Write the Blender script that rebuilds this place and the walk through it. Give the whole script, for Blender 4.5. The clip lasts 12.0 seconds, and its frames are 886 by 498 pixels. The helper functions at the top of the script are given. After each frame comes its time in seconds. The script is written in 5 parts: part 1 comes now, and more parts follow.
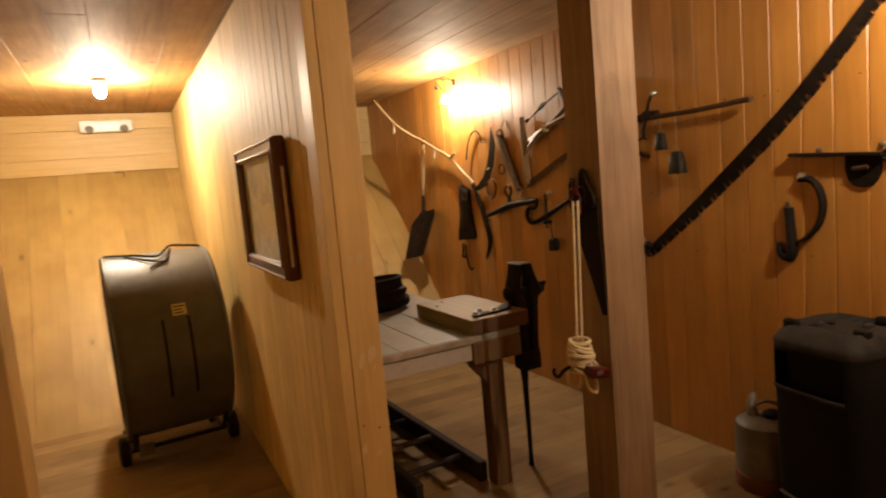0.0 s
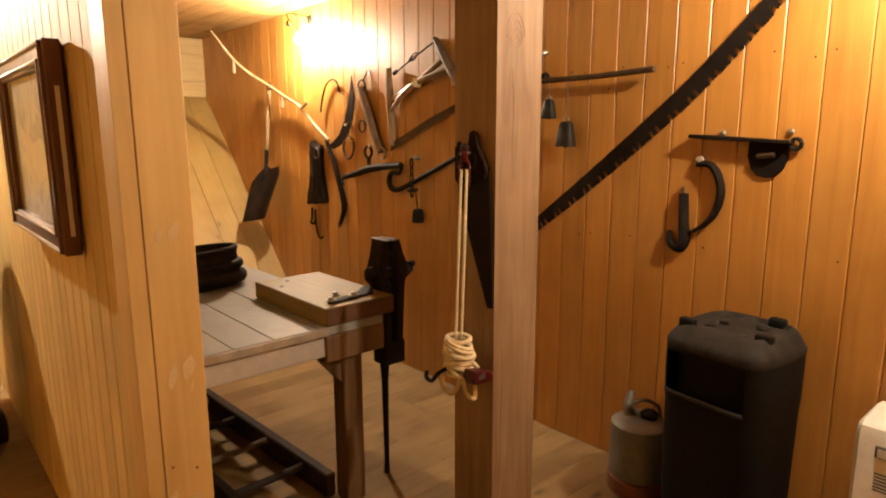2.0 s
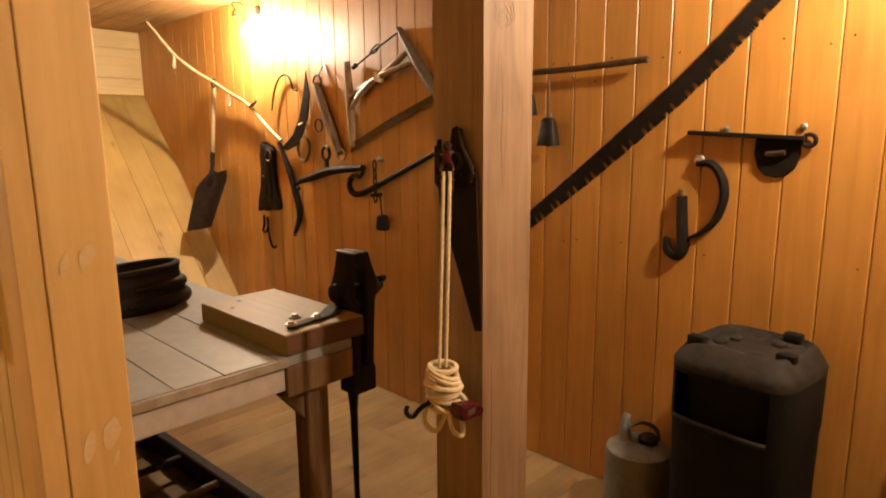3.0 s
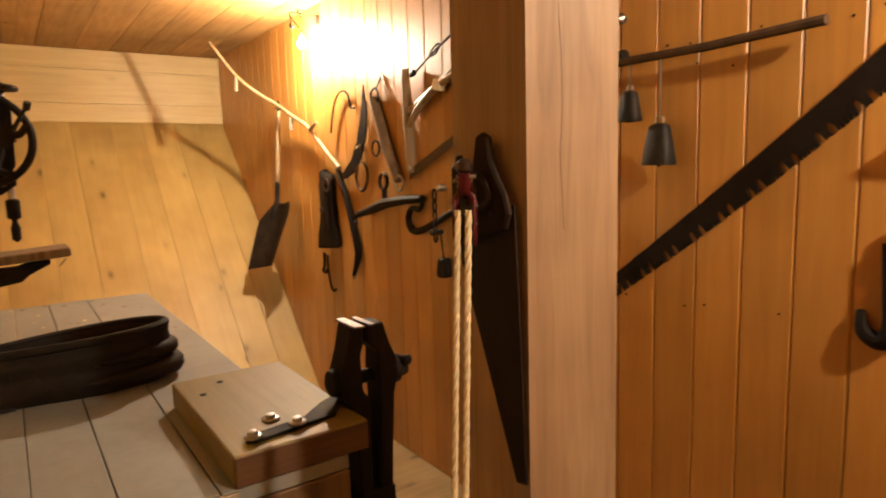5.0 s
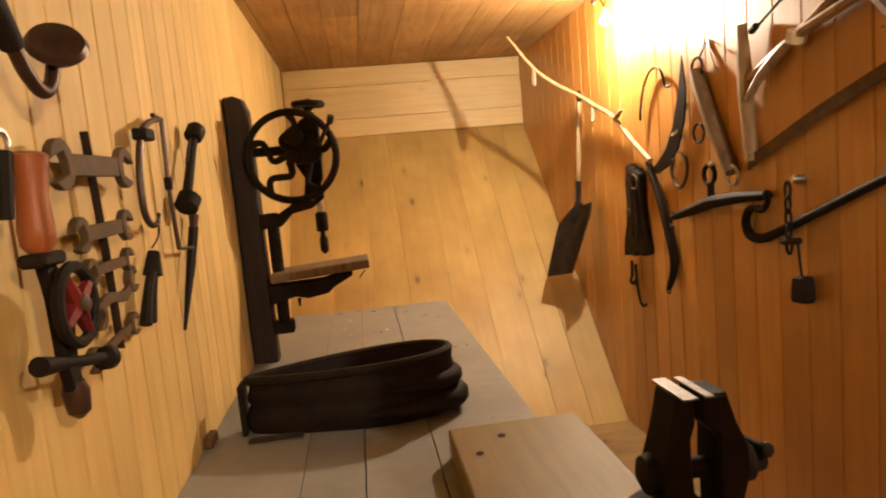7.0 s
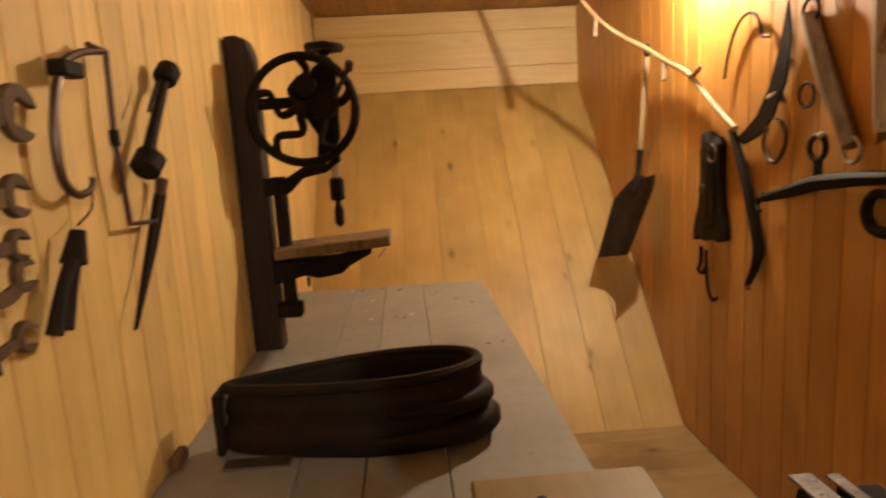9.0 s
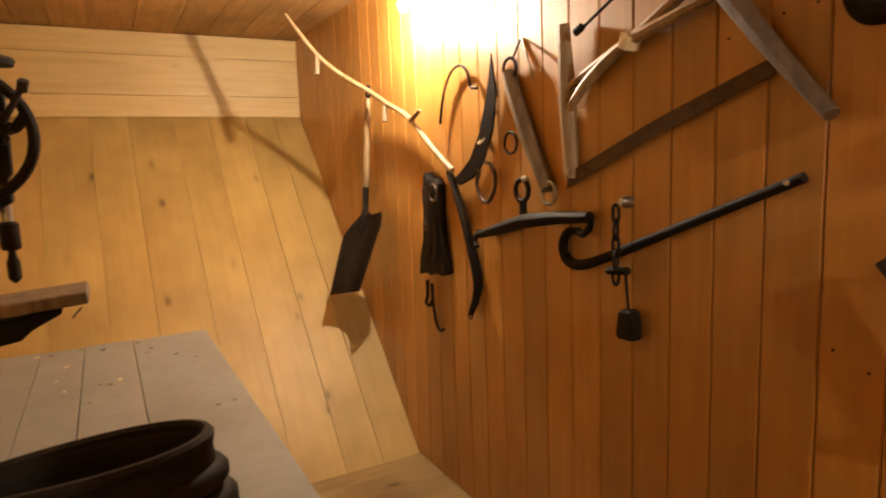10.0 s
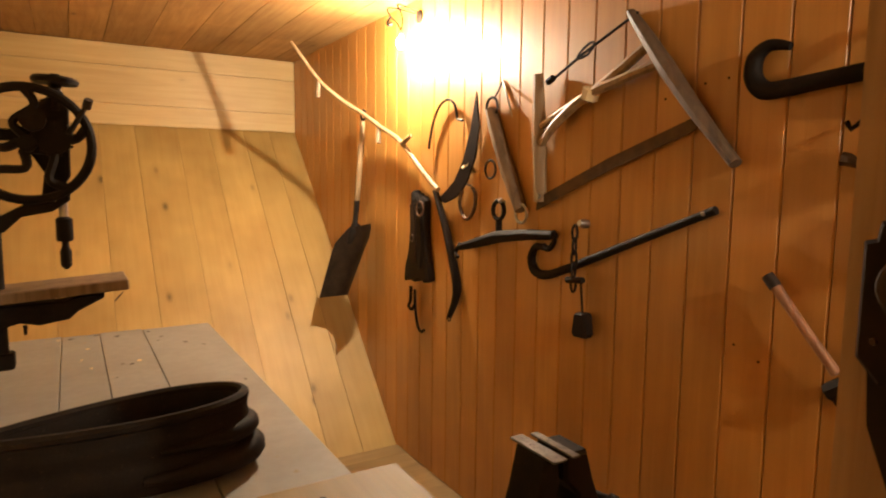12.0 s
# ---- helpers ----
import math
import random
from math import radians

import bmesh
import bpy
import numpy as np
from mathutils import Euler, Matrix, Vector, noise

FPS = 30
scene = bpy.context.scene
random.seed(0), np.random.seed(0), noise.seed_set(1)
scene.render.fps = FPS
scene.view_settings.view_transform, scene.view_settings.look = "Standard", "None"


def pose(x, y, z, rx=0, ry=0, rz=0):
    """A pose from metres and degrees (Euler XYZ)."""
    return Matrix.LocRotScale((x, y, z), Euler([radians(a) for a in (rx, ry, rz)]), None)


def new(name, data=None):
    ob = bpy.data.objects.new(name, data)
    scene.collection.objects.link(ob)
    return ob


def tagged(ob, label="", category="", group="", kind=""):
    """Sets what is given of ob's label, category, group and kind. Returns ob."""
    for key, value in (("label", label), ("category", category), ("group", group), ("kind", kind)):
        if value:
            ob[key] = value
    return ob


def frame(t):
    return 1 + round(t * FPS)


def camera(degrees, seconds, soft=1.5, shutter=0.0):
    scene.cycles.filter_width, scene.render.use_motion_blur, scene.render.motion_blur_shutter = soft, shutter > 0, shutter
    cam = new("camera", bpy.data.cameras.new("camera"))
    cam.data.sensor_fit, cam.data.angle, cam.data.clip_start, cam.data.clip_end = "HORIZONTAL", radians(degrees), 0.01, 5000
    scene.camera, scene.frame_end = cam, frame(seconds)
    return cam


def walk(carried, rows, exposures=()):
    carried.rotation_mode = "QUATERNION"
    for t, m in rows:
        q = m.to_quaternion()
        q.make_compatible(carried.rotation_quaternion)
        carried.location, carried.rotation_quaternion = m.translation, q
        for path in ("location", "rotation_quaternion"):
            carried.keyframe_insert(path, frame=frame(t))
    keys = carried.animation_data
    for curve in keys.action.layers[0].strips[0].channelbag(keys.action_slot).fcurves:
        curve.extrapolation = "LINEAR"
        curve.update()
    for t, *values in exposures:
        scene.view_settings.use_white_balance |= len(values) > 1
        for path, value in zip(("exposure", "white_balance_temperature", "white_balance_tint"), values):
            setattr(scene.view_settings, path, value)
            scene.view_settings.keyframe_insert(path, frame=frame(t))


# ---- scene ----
cam = camera(70.9, 12.0, 2.0, 0.25)
METRES, EYE, TILT, LEAN, TURN = 3.2, 1.473, 0.0, 0.0, -27.1
ROWS = [
    (0.0, 0.0, 0.0, 0.0, -0.57, -6.44, 5.09),
    (0.5, -0.0226, 0.0333, 0.002, -10.72, -7.72, 4.34),
    (1.0, -0.0265, 0.0675, 0.0005, -14.28, -10.07, 4.11),
    (1.5, -0.0091, 0.1194, -0.0028, -14.29, -10.57, 2.61),
    (2.0, -0.011, 0.1635, -0.0071, -14.5, -10.42, 0.18),
    (2.5, -0.0298, 0.2149, -0.0076, -19.04, -8.71, -0.6),
    (3.0, -0.0119, 0.2575, -0.0116, -18.95, -10.26, 0.46),
    (5.0, 0.1158, 0.4646, -0.0193, -8.04, -7.64, 1.68),
    (5.5, 0.1605, 0.4975, -0.0162, 3.38, -6.51, 1.38),
    (6.0, 0.1592, 0.5277, -0.018, 9.73, -7.6, 1.83),
    (6.5, 0.1262, 0.5752, -0.0189, 13.48, -8.6, 2.7),
    (7.0, 0.1067, 0.6047, -0.0181, 19.32, -6.37, 5.15),
    (9.0, 0.0708, 0.7243, -0.0173, 23.4, -9.49, 3.34),
    (9.5, 0.0548, 0.7455, -0.0113, 10.82, -8.02, 2.78),
    (10.0, 0.0573, 0.7514, -0.0097, -1.6, -7.8, 2.14),
    (10.5, 0.072, 0.7308, -0.0034, -4.76, -7.18, 1.96),
    (11.0, 0.0816, 0.7045, -0.0032, -5.72, -5.74, 1.98),
    (11.5, 0.0741, 0.6711, -0.0017, -5.44, -5.85, 1.55),
    (12.0, 0.0381, 0.644, -0.0043, -3.8, -6.32, -0.57),
]
STEPS = [(t, pose(0, 0, EYE, TILT, LEAN, TURN) @ pose(METRES * x, METRES * y, METRES * z, 90 + pitch, roll, yaw)) for t, x, y, z, yaw, pitch, roll in ROWS]
# rows beside the long steps, in the room's own metres
STEPS += [(t, pose(x, y, z, 90 + pitch, roll, yaw)) for t, x, y, z, yaw, pitch, roll in (
    (3.2, 0.4045, 0.7914, 1.433, -44.65, -9.9, 0.61),
    (4.8, 0.9396, 1.1190, 1.4126, -38.5, -7.3, 0.8),
    (7.2, 1.1910, 1.6074, 1.4153, -5.19, -7.02, 4.02),
    (8.8, 1.2522, 1.9218, 1.4162, 0.96, -10.52, 2.0),
)]
walk(cam, sorted(STEPS, key=lambda row: row[0]), [(0.0, -0.92), (0.5, -0.6), (1.0, -0.3), (1.6, -0.14), (2.6, -0.04), (5.2, -0.02), (7.2, -0.08), (8.8, -0.45), (9.5, -0.40), (10.5, -0.13), (12.0, -0.07)])

# ---- light ----
WARM = (1.0, 0.815, 0.60)


def bulb_power(watts, size=1.0):
    """The glow of a frosted bulb of that size that gives off that many watts."""
    return watts / (math.pi * 0.0128 * size * size)


LAMP_WORK = (2.42, 4.47, 2.095)
LAMP_LEFT = (-0.003, 4.75, 2.243)
LAMP_NEAR = (2.16, 0.70, 2.14)
WATTS_WORK, WATTS_LEFT, WATTS_NEAR = 110, 250, 102

world = bpy.data.worlds.new("world")
scene.world = world
world.use_nodes = True
world.node_tree.nodes["Background"].inputs[0].default_value = (0.02, 0.016, 0.012, 1)
world.node_tree.nodes["Background"].inputs[1].default_value = 0.2


# ---- materials ----
def shader(name):
    m = bpy.data.materials.new(name)
    m.use_nodes = True
    nt = m.node_tree
    return m, nt, nt.nodes["Principled BSDF"]


def node(nt, kind, **sets):
    n = nt.nodes.new(kind)
    for k, v in sets.items():
        if k == "operation":
            n.operation = v
        elif k == "blend":
            n.data_type, n.blend_type = "RGBA", v
        elif k == "feature":
            n.feature = v
        else:
            n.inputs[k].default_value = v
    return n


def ramp(nt, source, stops):
    n = nt.nodes.new("ShaderNodeValToRGB")
    e = n.color_ramp.elements
    e[0].position, e[0].color = stops[0][0], (*stops[0][1], 1)
    e[1].position, e[1].color = stops[-1][0], (*stops[-1][1], 1)
    for p, c in stops[1:-1]:
        el = e.new(p)
        el.color = (*c, 1)
    nt.links.new(source, n.inputs[0])
    return n.outputs[0]


def mixed(nt, fac, a, b, blend="MIX"):
    n = nt.nodes.new("ShaderNodeMix")
    n.data_type, n.blend_type = "RGBA", blend
    for sock, v in ((n.inputs[0], fac), (n.inputs[6], a), (n.inputs[7], b)):
        if isinstance(v, (int, float)):
            sock.default_value = v
        elif isinstance(v, tuple):
            sock.default_value = (*v, 1)
        else:
            nt.links.new(v, sock)
    return n.outputs[2]


def coords(nt, stretch, jitter=7.0, world_space=False):
    """Object or world coordinates, shifted by a random amount for each piece and stretched."""
    if world_space:
        src = nt.nodes.new("ShaderNodeNewGeometry").outputs["Position"]
    else:
        src = nt.nodes.new("ShaderNodeTexCoord").outputs["Object"]
        info = nt.nodes.new("ShaderNodeObjectInfo")
        mul = node(nt, "ShaderNodeVectorMath", operation="MULTIPLY_ADD")
        comb = nt.nodes.new("ShaderNodeCombineXYZ")
        for k in range(3):
            nt.links.new(info.outputs["Random"], comb.inputs[k])
        nt.links.new(comb.outputs[0], mul.inputs[0])
        mul.inputs[1].default_value = (jitter, jitter * 1.7, jitter * 2.3)
        nt.links.new(src, mul.inputs[2])
        src = mul.outputs[0]
    n = node(nt, "ShaderNodeVectorMath", operation="MULTIPLY")
    nt.links.new(src, n.inputs[0])
    n.inputs[1].default_value = stretch
    return src, n.outputs[0]


def noise_tex(nt, vec, scale, detail=4.0, rough=0.55, distort=0.0):
    n = node(nt, "ShaderNodeTexNoise", Scale=scale, Detail=detail, Roughness=rough, Distortion=distort)
    nt.links.new(vec, n.inputs["Vector"])
    return n.outputs[0]


def bumped(nt, bsdf, height, strength=0.2, distance=0.004):
    b = node(nt, "ShaderNodeBump", Strength=strength, Distance=distance)
    nt.links.new(height, b.inputs["Height"])
    nt.links.new(b.outputs[0], bsdf.inputs["Normal"])


def wood(name, dark, mid, light, axis="z", rough=0.4, knots=0.5, vary=0.25, world_space=False, coat=0.0, grime=0.15, bump=0.15, depth="x", fibre=0.16, coat_rough=0.22, knot=1.0):
    m, nt, bsdf = shader(name)
    k = "xyz".index(axis)
    s = [14.0, 14.0, 14.0]
    s[k] = 0.9
    raw, vec = coords(nt, s, world_space=world_space)
    grain = noise_tex(nt, vec, 2.2, 5, 0.6, 0.6)
    col = ramp(nt, grain, [(0.3, dark), (0.5, mid), (0.72, light)])
    s2 = [95.0, 95.0, 95.0]
    s2[k] = 3.0
    n2 = node(nt, "ShaderNodeVectorMath", operation="MULTIPLY")
    nt.links.new(raw, n2.inputs[0])
    n2.inputs[1].default_value = s2
    fine = noise_tex(nt, n2.outputs[0], 1.6, 3, 0.6)
    col = mixed(nt, fibre, col, ramp(nt, fine, [(0.3, (0.6, 0.55, 0.5)), (0.7, (1, 1, 1))]), "MULTIPLY")
    if knots:
        s3 = [4.5, 4.5, 4.5]
        s3[k] = 2.2
        s3["xyz".index(depth)] = 0.0
        n3 = node(nt, "ShaderNodeVectorMath", operation="MULTIPLY")
        nt.links.new(raw, n3.inputs[0])
        n3.inputs[1].default_value = s3
        vor = node(nt, "ShaderNodeTexVoronoi", Scale=1.0, Randomness=1.0)
        nt.links.new(n3.outputs[0], vor.inputs["Vector"])
        spot = ramp(nt, vor.outputs["Distance"], [(0.03 * knot, (1, 1, 1)), (0.05 * knot, (0.55, 0.55, 0.55)), (0.085 * knot, (0.12, 0.12, 0.12)), (0.16 * knot, (0, 0, 0))])
        amount = node(nt, "ShaderNodeMath", operation="MULTIPLY")
        nt.links.new(spot, amount.inputs[0])
        amount.inputs[1].default_value = knots
        col = mixed(nt, amount.outputs[0], col, tuple(c * 0.32 for c in dark))
    blot = noise_tex(nt, raw, 1.7, 3, 0.6)
    col = mixed(nt, grime, col, ramp(nt, blot, [(0.35, (0.45, 0.36, 0.28)), (0.65, (1, 1, 1))]), "MULTIPLY")
    info = nt.nodes.new("ShaderNodeObjectInfo")
    pick = nt.nodes.new("ShaderNodeNewGeometry").outputs["Random Per Island"] if world_space else info.outputs["Random"]
    shade = ramp(nt, pick, [(0.0, (1 - vary,) * 3), (1.0, (1.0, 1.0, 1.0))])
    col = mixed(nt, 1.0, col, shade, "MULTIPLY")
    nt.links.new(col, bsdf.inputs["Base Color"])
    rr = node(nt, "ShaderNodeMapRange")
    nt.links.new(fine, rr.inputs[0])
    rr.inputs["To Min"].default_value, rr.inputs["To Max"].default_value = max(0.05, rough - 0.1), rough + 0.12
    nt.links.new(rr.outputs[0], bsdf.inputs["Roughness"])
    if coat:
        bsdf.inputs["Coat Weight"].default_value = coat
        bsdf.inputs["Coat Roughness"].default_value = coat_rough
    bumped(nt, bsdf, fine, bump, 0.002)
    return m


def surface(name, a, b, rough=0.6, metal=0.0, scale=9.0, bump=0.2, spots=None, spot_level=0.62, coat=0.0, spec=0.5):
    """A plain material that wanders between two colours, with optional spots of wear."""
    m, nt, bsdf = shader(name)
    raw, vec = coords(nt, (1, 1, 1))
    big = noise_tex(nt, vec, scale, 5, 0.62)
    small = noise_tex(nt, vec, scale * 9, 3, 0.6)
    col = ramp(nt, big, [(0.32, a), (0.68, b)])
    col = mixed(nt, 0.25, col, ramp(nt, small, [(0.3, (0.6, 0.58, 0.55)), (0.65, (1, 1, 1))]), "MULTIPLY")
    if spots:
        col = mixed(nt, ramp(nt, small, [(spot_level, (0, 0, 0)), (spot_level + 0.08, (1, 1, 1))]), col, spots)
    nt.links.new(col, bsdf.inputs["Base Color"])
    bsdf.inputs["Metallic"].default_value = metal
    bsdf.inputs["Specular IOR Level"].default_value = spec
    rr = node(nt, "ShaderNodeMapRange")
    nt.links.new(big, rr.inputs[0])
    rr.inputs["To Min"].default_value, rr.inputs["To Max"].default_value = max(0.04, rough - 0.12), min(1, rough + 0.14)
    nt.links.new(rr.outputs[0], bsdf.inputs["Roughness"])
    bsdf.inputs["Coat Weight"].default_value = coat
    bumped(nt, bsdf, small, bump, 0.0015)
    return m


def glow(name, colour, strength):
    m, nt, bsdf = shader(name)
    bsdf.inputs["Base Color"].default_value = (*colour, 1)
    bsdf.inputs["Emission Color"].default_value = (*colour, 1)
    bsdf.inputs["Emission Strength"].default_value = strength
    return m


PINE_VARNISHED = wood("varnished_orange_pine", (0.51, 0.230, 0.042), (0.57, 0.268, 0.053), (0.63, 0.314, 0.071), "z", 0.42, 0.45, 0.22, coat=0.85, fibre=0.08, bump=0.05, grime=0.4, coat_rough=0.42)
PINE_PALE = wood("pale_pine_wall", (0.60, 0.412, 0.142), (0.655, 0.462, 0.168), (0.70, 0.507, 0.195), "z", 0.62, 0.35, 0.12, coat=0.0, fibre=0.04, bump=0.03, grime=0.35)
PINE_SLANT = wood("knotty_pine_boards", (0.42, 0.272, 0.084), (0.45, 0.298, 0.096), (0.475, 0.318, 0.108), "z", 0.5, 0.9, 0.14, coat=0.0, fibre=0.05, bump=0.03, grime=0.5, knot=1.2)
PINE_CEILING = wood("ceiling_pine", (0.38, 0.205, 0.058), (0.47, 0.27, 0.084), (0.55, 0.34, 0.118), "y", 0.72, 0.7, 0.22, world_space=True, grime=0.45, depth="z")
FLOOR_WOOD = wood("worn_floor_planks", (0.30, 0.19, 0.085), (0.42, 0.28, 0.13), (0.50, 0.36, 0.18), "x", 0.6, 0.4, 0.16, grime=0.35)
POST_WOOD = wood("post_timber", (0.275, 0.17, 0.092), (0.367, 0.241, 0.138), (0.44, 0.302, 0.188), "z", 0.6, 0.0, 0.05, bump=0.3, fibre=0.16, grime=0.55)
TRIM_WOOD = wood("trim_pine", (0.64, 0.40, 0.13), (0.70, 0.45, 0.16), (0.75, 0.50, 0.19), "z", 0.5, 0.2, 0.10, coat=0.0, fibre=0.08, bump=0.08, grime=0.3)
BLOCK_WOOD = wood("oak_block", (0.195, 0.130, 0.026), (0.22, 0.149, 0.031), (0.245, 0.168, 0.038), "y", 0.55, 0.2, 0.05, fibre=0.05, grime=0.35)
BLOCK_FRONT = wood("dark_red_front", (0.075, 0.032, 0.011), (0.11, 0.048, 0.016), (0.14, 0.065, 0.022), "x", 0.7, 0.0, 0.05, grime=0.5)
BENCH_WOOD = wood("bench_timber", (0.09, 0.045, 0.018), (0.15, 0.08, 0.032), (0.21, 0.12, 0.05), "z", 0.6, 0.2, 0.15)
DARK_WOOD = wood("dark_oiled_wood", (0.009, 0.004, 0.002), (0.018, 0.008, 0.004), (0.030, 0.014, 0.006), "z", 0.75, 0.0, 0.1)
GREY_WOOD = wood("weathered_wood", (0.105, 0.066, 0.037), (0.175, 0.12, 0.072), (0.24, 0.17, 0.108), "z", 0.65, 0.2, 0.1)
PALE_WOOD = wood("bleached_handle", (0.20, 0.125, 0.06), (0.30, 0.20, 0.105), (0.40, 0.28, 0.16), "z", 0.5, 0.1, 0.1)
FRAME_WOOD = wood("mahogany_frame", (0.09, 0.026, 0.012), (0.15, 0.048, 0.02), (0.21, 0.075, 0.032), "z", 0.36, 0.0, 0.05, coat=0.3)
BENCH_PAINT = surface("grey_bench_paint", (0.20, 0.195, 0.18), (0.275, 0.268, 0.25), 0.55, 0, 3.0, 0.12, (0.22, 0.17, 0.11), 0.70)
BENCH_EDGE = surface("worn_bench_edge", (0.22, 0.17, 0.12), (0.36, 0.30, 0.24), 0.6, 0, 14.0, 0.3)
APRON_PAINT = surface("pale_apron_paint", (0.36, 0.32, 0.285), (0.45, 0.405, 0.36), 0.55, 0, 4.0, 0.1)
JAW_STEEL = surface("worn_jaw_steel", (0.05, 0.047, 0.044), (0.24, 0.23, 0.22), 0.5, 0.6, 22.0, 0.4, (0.02, 0.017, 0.014), 0.58)
IRON = surface("black_iron", (0.006, 0.004, 0.003), (0.015, 0.010, 0.007), 0.68, 0.0, 18.0, 0.3, (0.04, 0.02, 0.010), 0.66, spec=0.17)
RUST = surface("rusty_iron", (0.05, 0.028, 0.016), (0.11, 0.065, 0.036), 0.62, 0.35, 22.0, 0.4)
WRENCH_STEEL = surface("old_wrench_steel", (0.060, 0.036, 0.017), (0.115, 0.072, 0.036), 0.66, 0.0, 24.0, 0.3, spec=0.25)
STEEL = surface("bright_steel", (0.36, 0.35, 0.33), (0.50, 0.48, 0.45), 0.40, 1.0, 30.0, 0.15)
BELL_METAL = surface("grey_bell_metal", (0.040, 0.034, 0.030), (0.080, 0.069, 0.060), 0.55, 0.4, 20.0, 0.2)
LEATHER = surface("black_leather", (0.007, 0.0045, 0.003), (0.017, 0.011, 0.007), 0.7, 0, 16.0, 0.5, (0.06, 0.036, 0.02), 0.66, spec=0.22)
HORSE_LEATHER = surface("brown_leather", (0.018, 0.009, 0.005), (0.04, 0.021, 0.012), 0.75, 0, 20.0, 0.5, spec=0.3)
BIN_PLASTIC = surface("black_bin_plastic", (0.006, 0.006, 0.006), (0.011, 0.011, 0.010), 0.66, 0, 6.0, 0.25, spec=0.12)
DRUM_METAL = surface("dark_drum_paint", (0.080, 0.077, 0.062), (0.125, 0.12, 0.098), 0.46, 0.1, 5.0, 0.25)
WHITE_PLASTIC = surface("off_white_plastic", (0.70, 0.67, 0.62), (0.78, 0.75, 0.70), 0.35, 0, 4.0, 0.05)
GRILLE_DARK = surface("grille_shadow", (0.10, 0.09, 0.08), (0.16, 0.145, 0.13), 0.6, 0, 10.0, 0.1)
ZINC = surface("galvanised_zinc", (0.13, 0.122, 0.105), (0.23, 0.218, 0.19), 0.5, 0.4, 14.0, 0.2)
ROPE = surface("cotton_rope", (0.62, 0.50, 0.30), (0.78, 0.66, 0.43), 0.85, 0, 60.0, 0.6)
RED_PAINT = surface("red_enamel", (0.050, 0.003, 0.004), (0.090, 0.006, 0.007), 0.36, 0, 12.0, 0.1, coat=0.0, spec=0.35)
ORANGE_WOOD = wood("orange_turned_handle", (0.21, 0.058, 0.015), (0.30, 0.088, 0.024), (0.36, 0.115, 0.034), "z", 0.45, 0.0, 0.05, coat=0.1)
BRONZE = surface("dark_bronze", (0.035, 0.018, 0.012), (0.07, 0.038, 0.025), 0.4, 0.5, 16.0, 0.2)
BULB_WORK = glow("lit_bulb_work", WARM, bulb_power(WATTS_WORK, 0.6))
BULB_LEFT = glow("lit_bulb_left", WARM, bulb_power(WATTS_LEFT))
BULB_NEAR = glow("lit_bulb_near", WARM, bulb_power(WATTS_NEAR))
GLASS_WHITE = surface("white_lamp_housing", (0.75, 0.75, 0.74), (0.82, 0.82, 0.80), 0.3, 0, 6.0, 0.05)


# ---- building helpers ----
def link(name, bm, material, parent=None, label="", smooth=False, m=None):
    mesh = bpy.data.meshes.new(name)
    bm.normal_update()
    bm.to_mesh(mesh)
    bm.free()
    for mat in (material if isinstance(material, (list, tuple)) else [material]):
        mesh.materials.append(mat)
    if smooth:
        for p in mesh.polygons:
            p.use_smooth = True
        mesh.set_sharp_from_angle(angle=radians(38))
    ob = new(name, mesh)
    if parent is not None:
        ob.parent = parent
    if m is not None:
        ob.matrix_basis = m
    if label:
        ob["label"] = label
    return ob


def part(name, bm, material, parent, label="", smooth=True):
    return link(name, bm, material, parent, label, smooth)


def thing(name, label, category, m=None, group="", kind=""):
    ob = new(name)
    ob.empty_display_size = 0.1
    if m is not None:
        ob.matrix_basis = m
    return tagged(ob, label, category, group, kind)


def box(lo, hi, bevel=0.0, segments=1, bm=None, m=None):
    """A block from corner lo to corner hi, with its edges rounded."""
    bm = bm or bmesh.new()
    made = bmesh.ops.create_cube(bm, size=1)["verts"]
    for v in made:
        v.co = Vector([(l + h) / 2 + c * (h - l) for l, h, c in zip(lo, hi, v.co)])
    if bevel:
        edges = {e for v in made for e in v.link_edges}
        out = bmesh.ops.bevel(bm, geom=list(edges), offset=bevel, segments=segments, affect="EDGES", profile=0.5)
        made = list({v for f in out["faces"] for v in f.verts} | {v for v in made if v.is_valid})
    if m is not None:
        bmesh.ops.transform(bm, matrix=m, verts=made)
    return bm


def prism(outline, depth, axis="x", at=0.0, bevel=0.0, bm=None):
    """A flat outline thickened by depth along an axis; the outline lies in the two other axes."""
    bm = bm or bmesh.new()
    def place(a, b, c):
        return {"x": (c, a, b), "y": (a, c, b), "z": (a, b, c)}[axis]
    low = [bm.verts.new(place(a, b, at)) for a, b in outline]
    high = [bm.verts.new(place(a, b, at + depth)) for a, b in outline]
    n = len(outline)
    faces = [bm.faces.new(low), bm.faces.new(high[::-1])]
    for i in range(n):
        faces.append(bm.faces.new((low[i], high[i], high[(i + 1) % n], low[(i + 1) % n])))
    bmesh.ops.recalc_face_normals(bm, faces=faces)
    if bevel:
        edges = [e for f in faces[:2] for e in f.edges]
        bmesh.ops.bevel(bm, geom=edges, offset=bevel, segments=1, affect="EDGES", profile=0.5)
    return bm


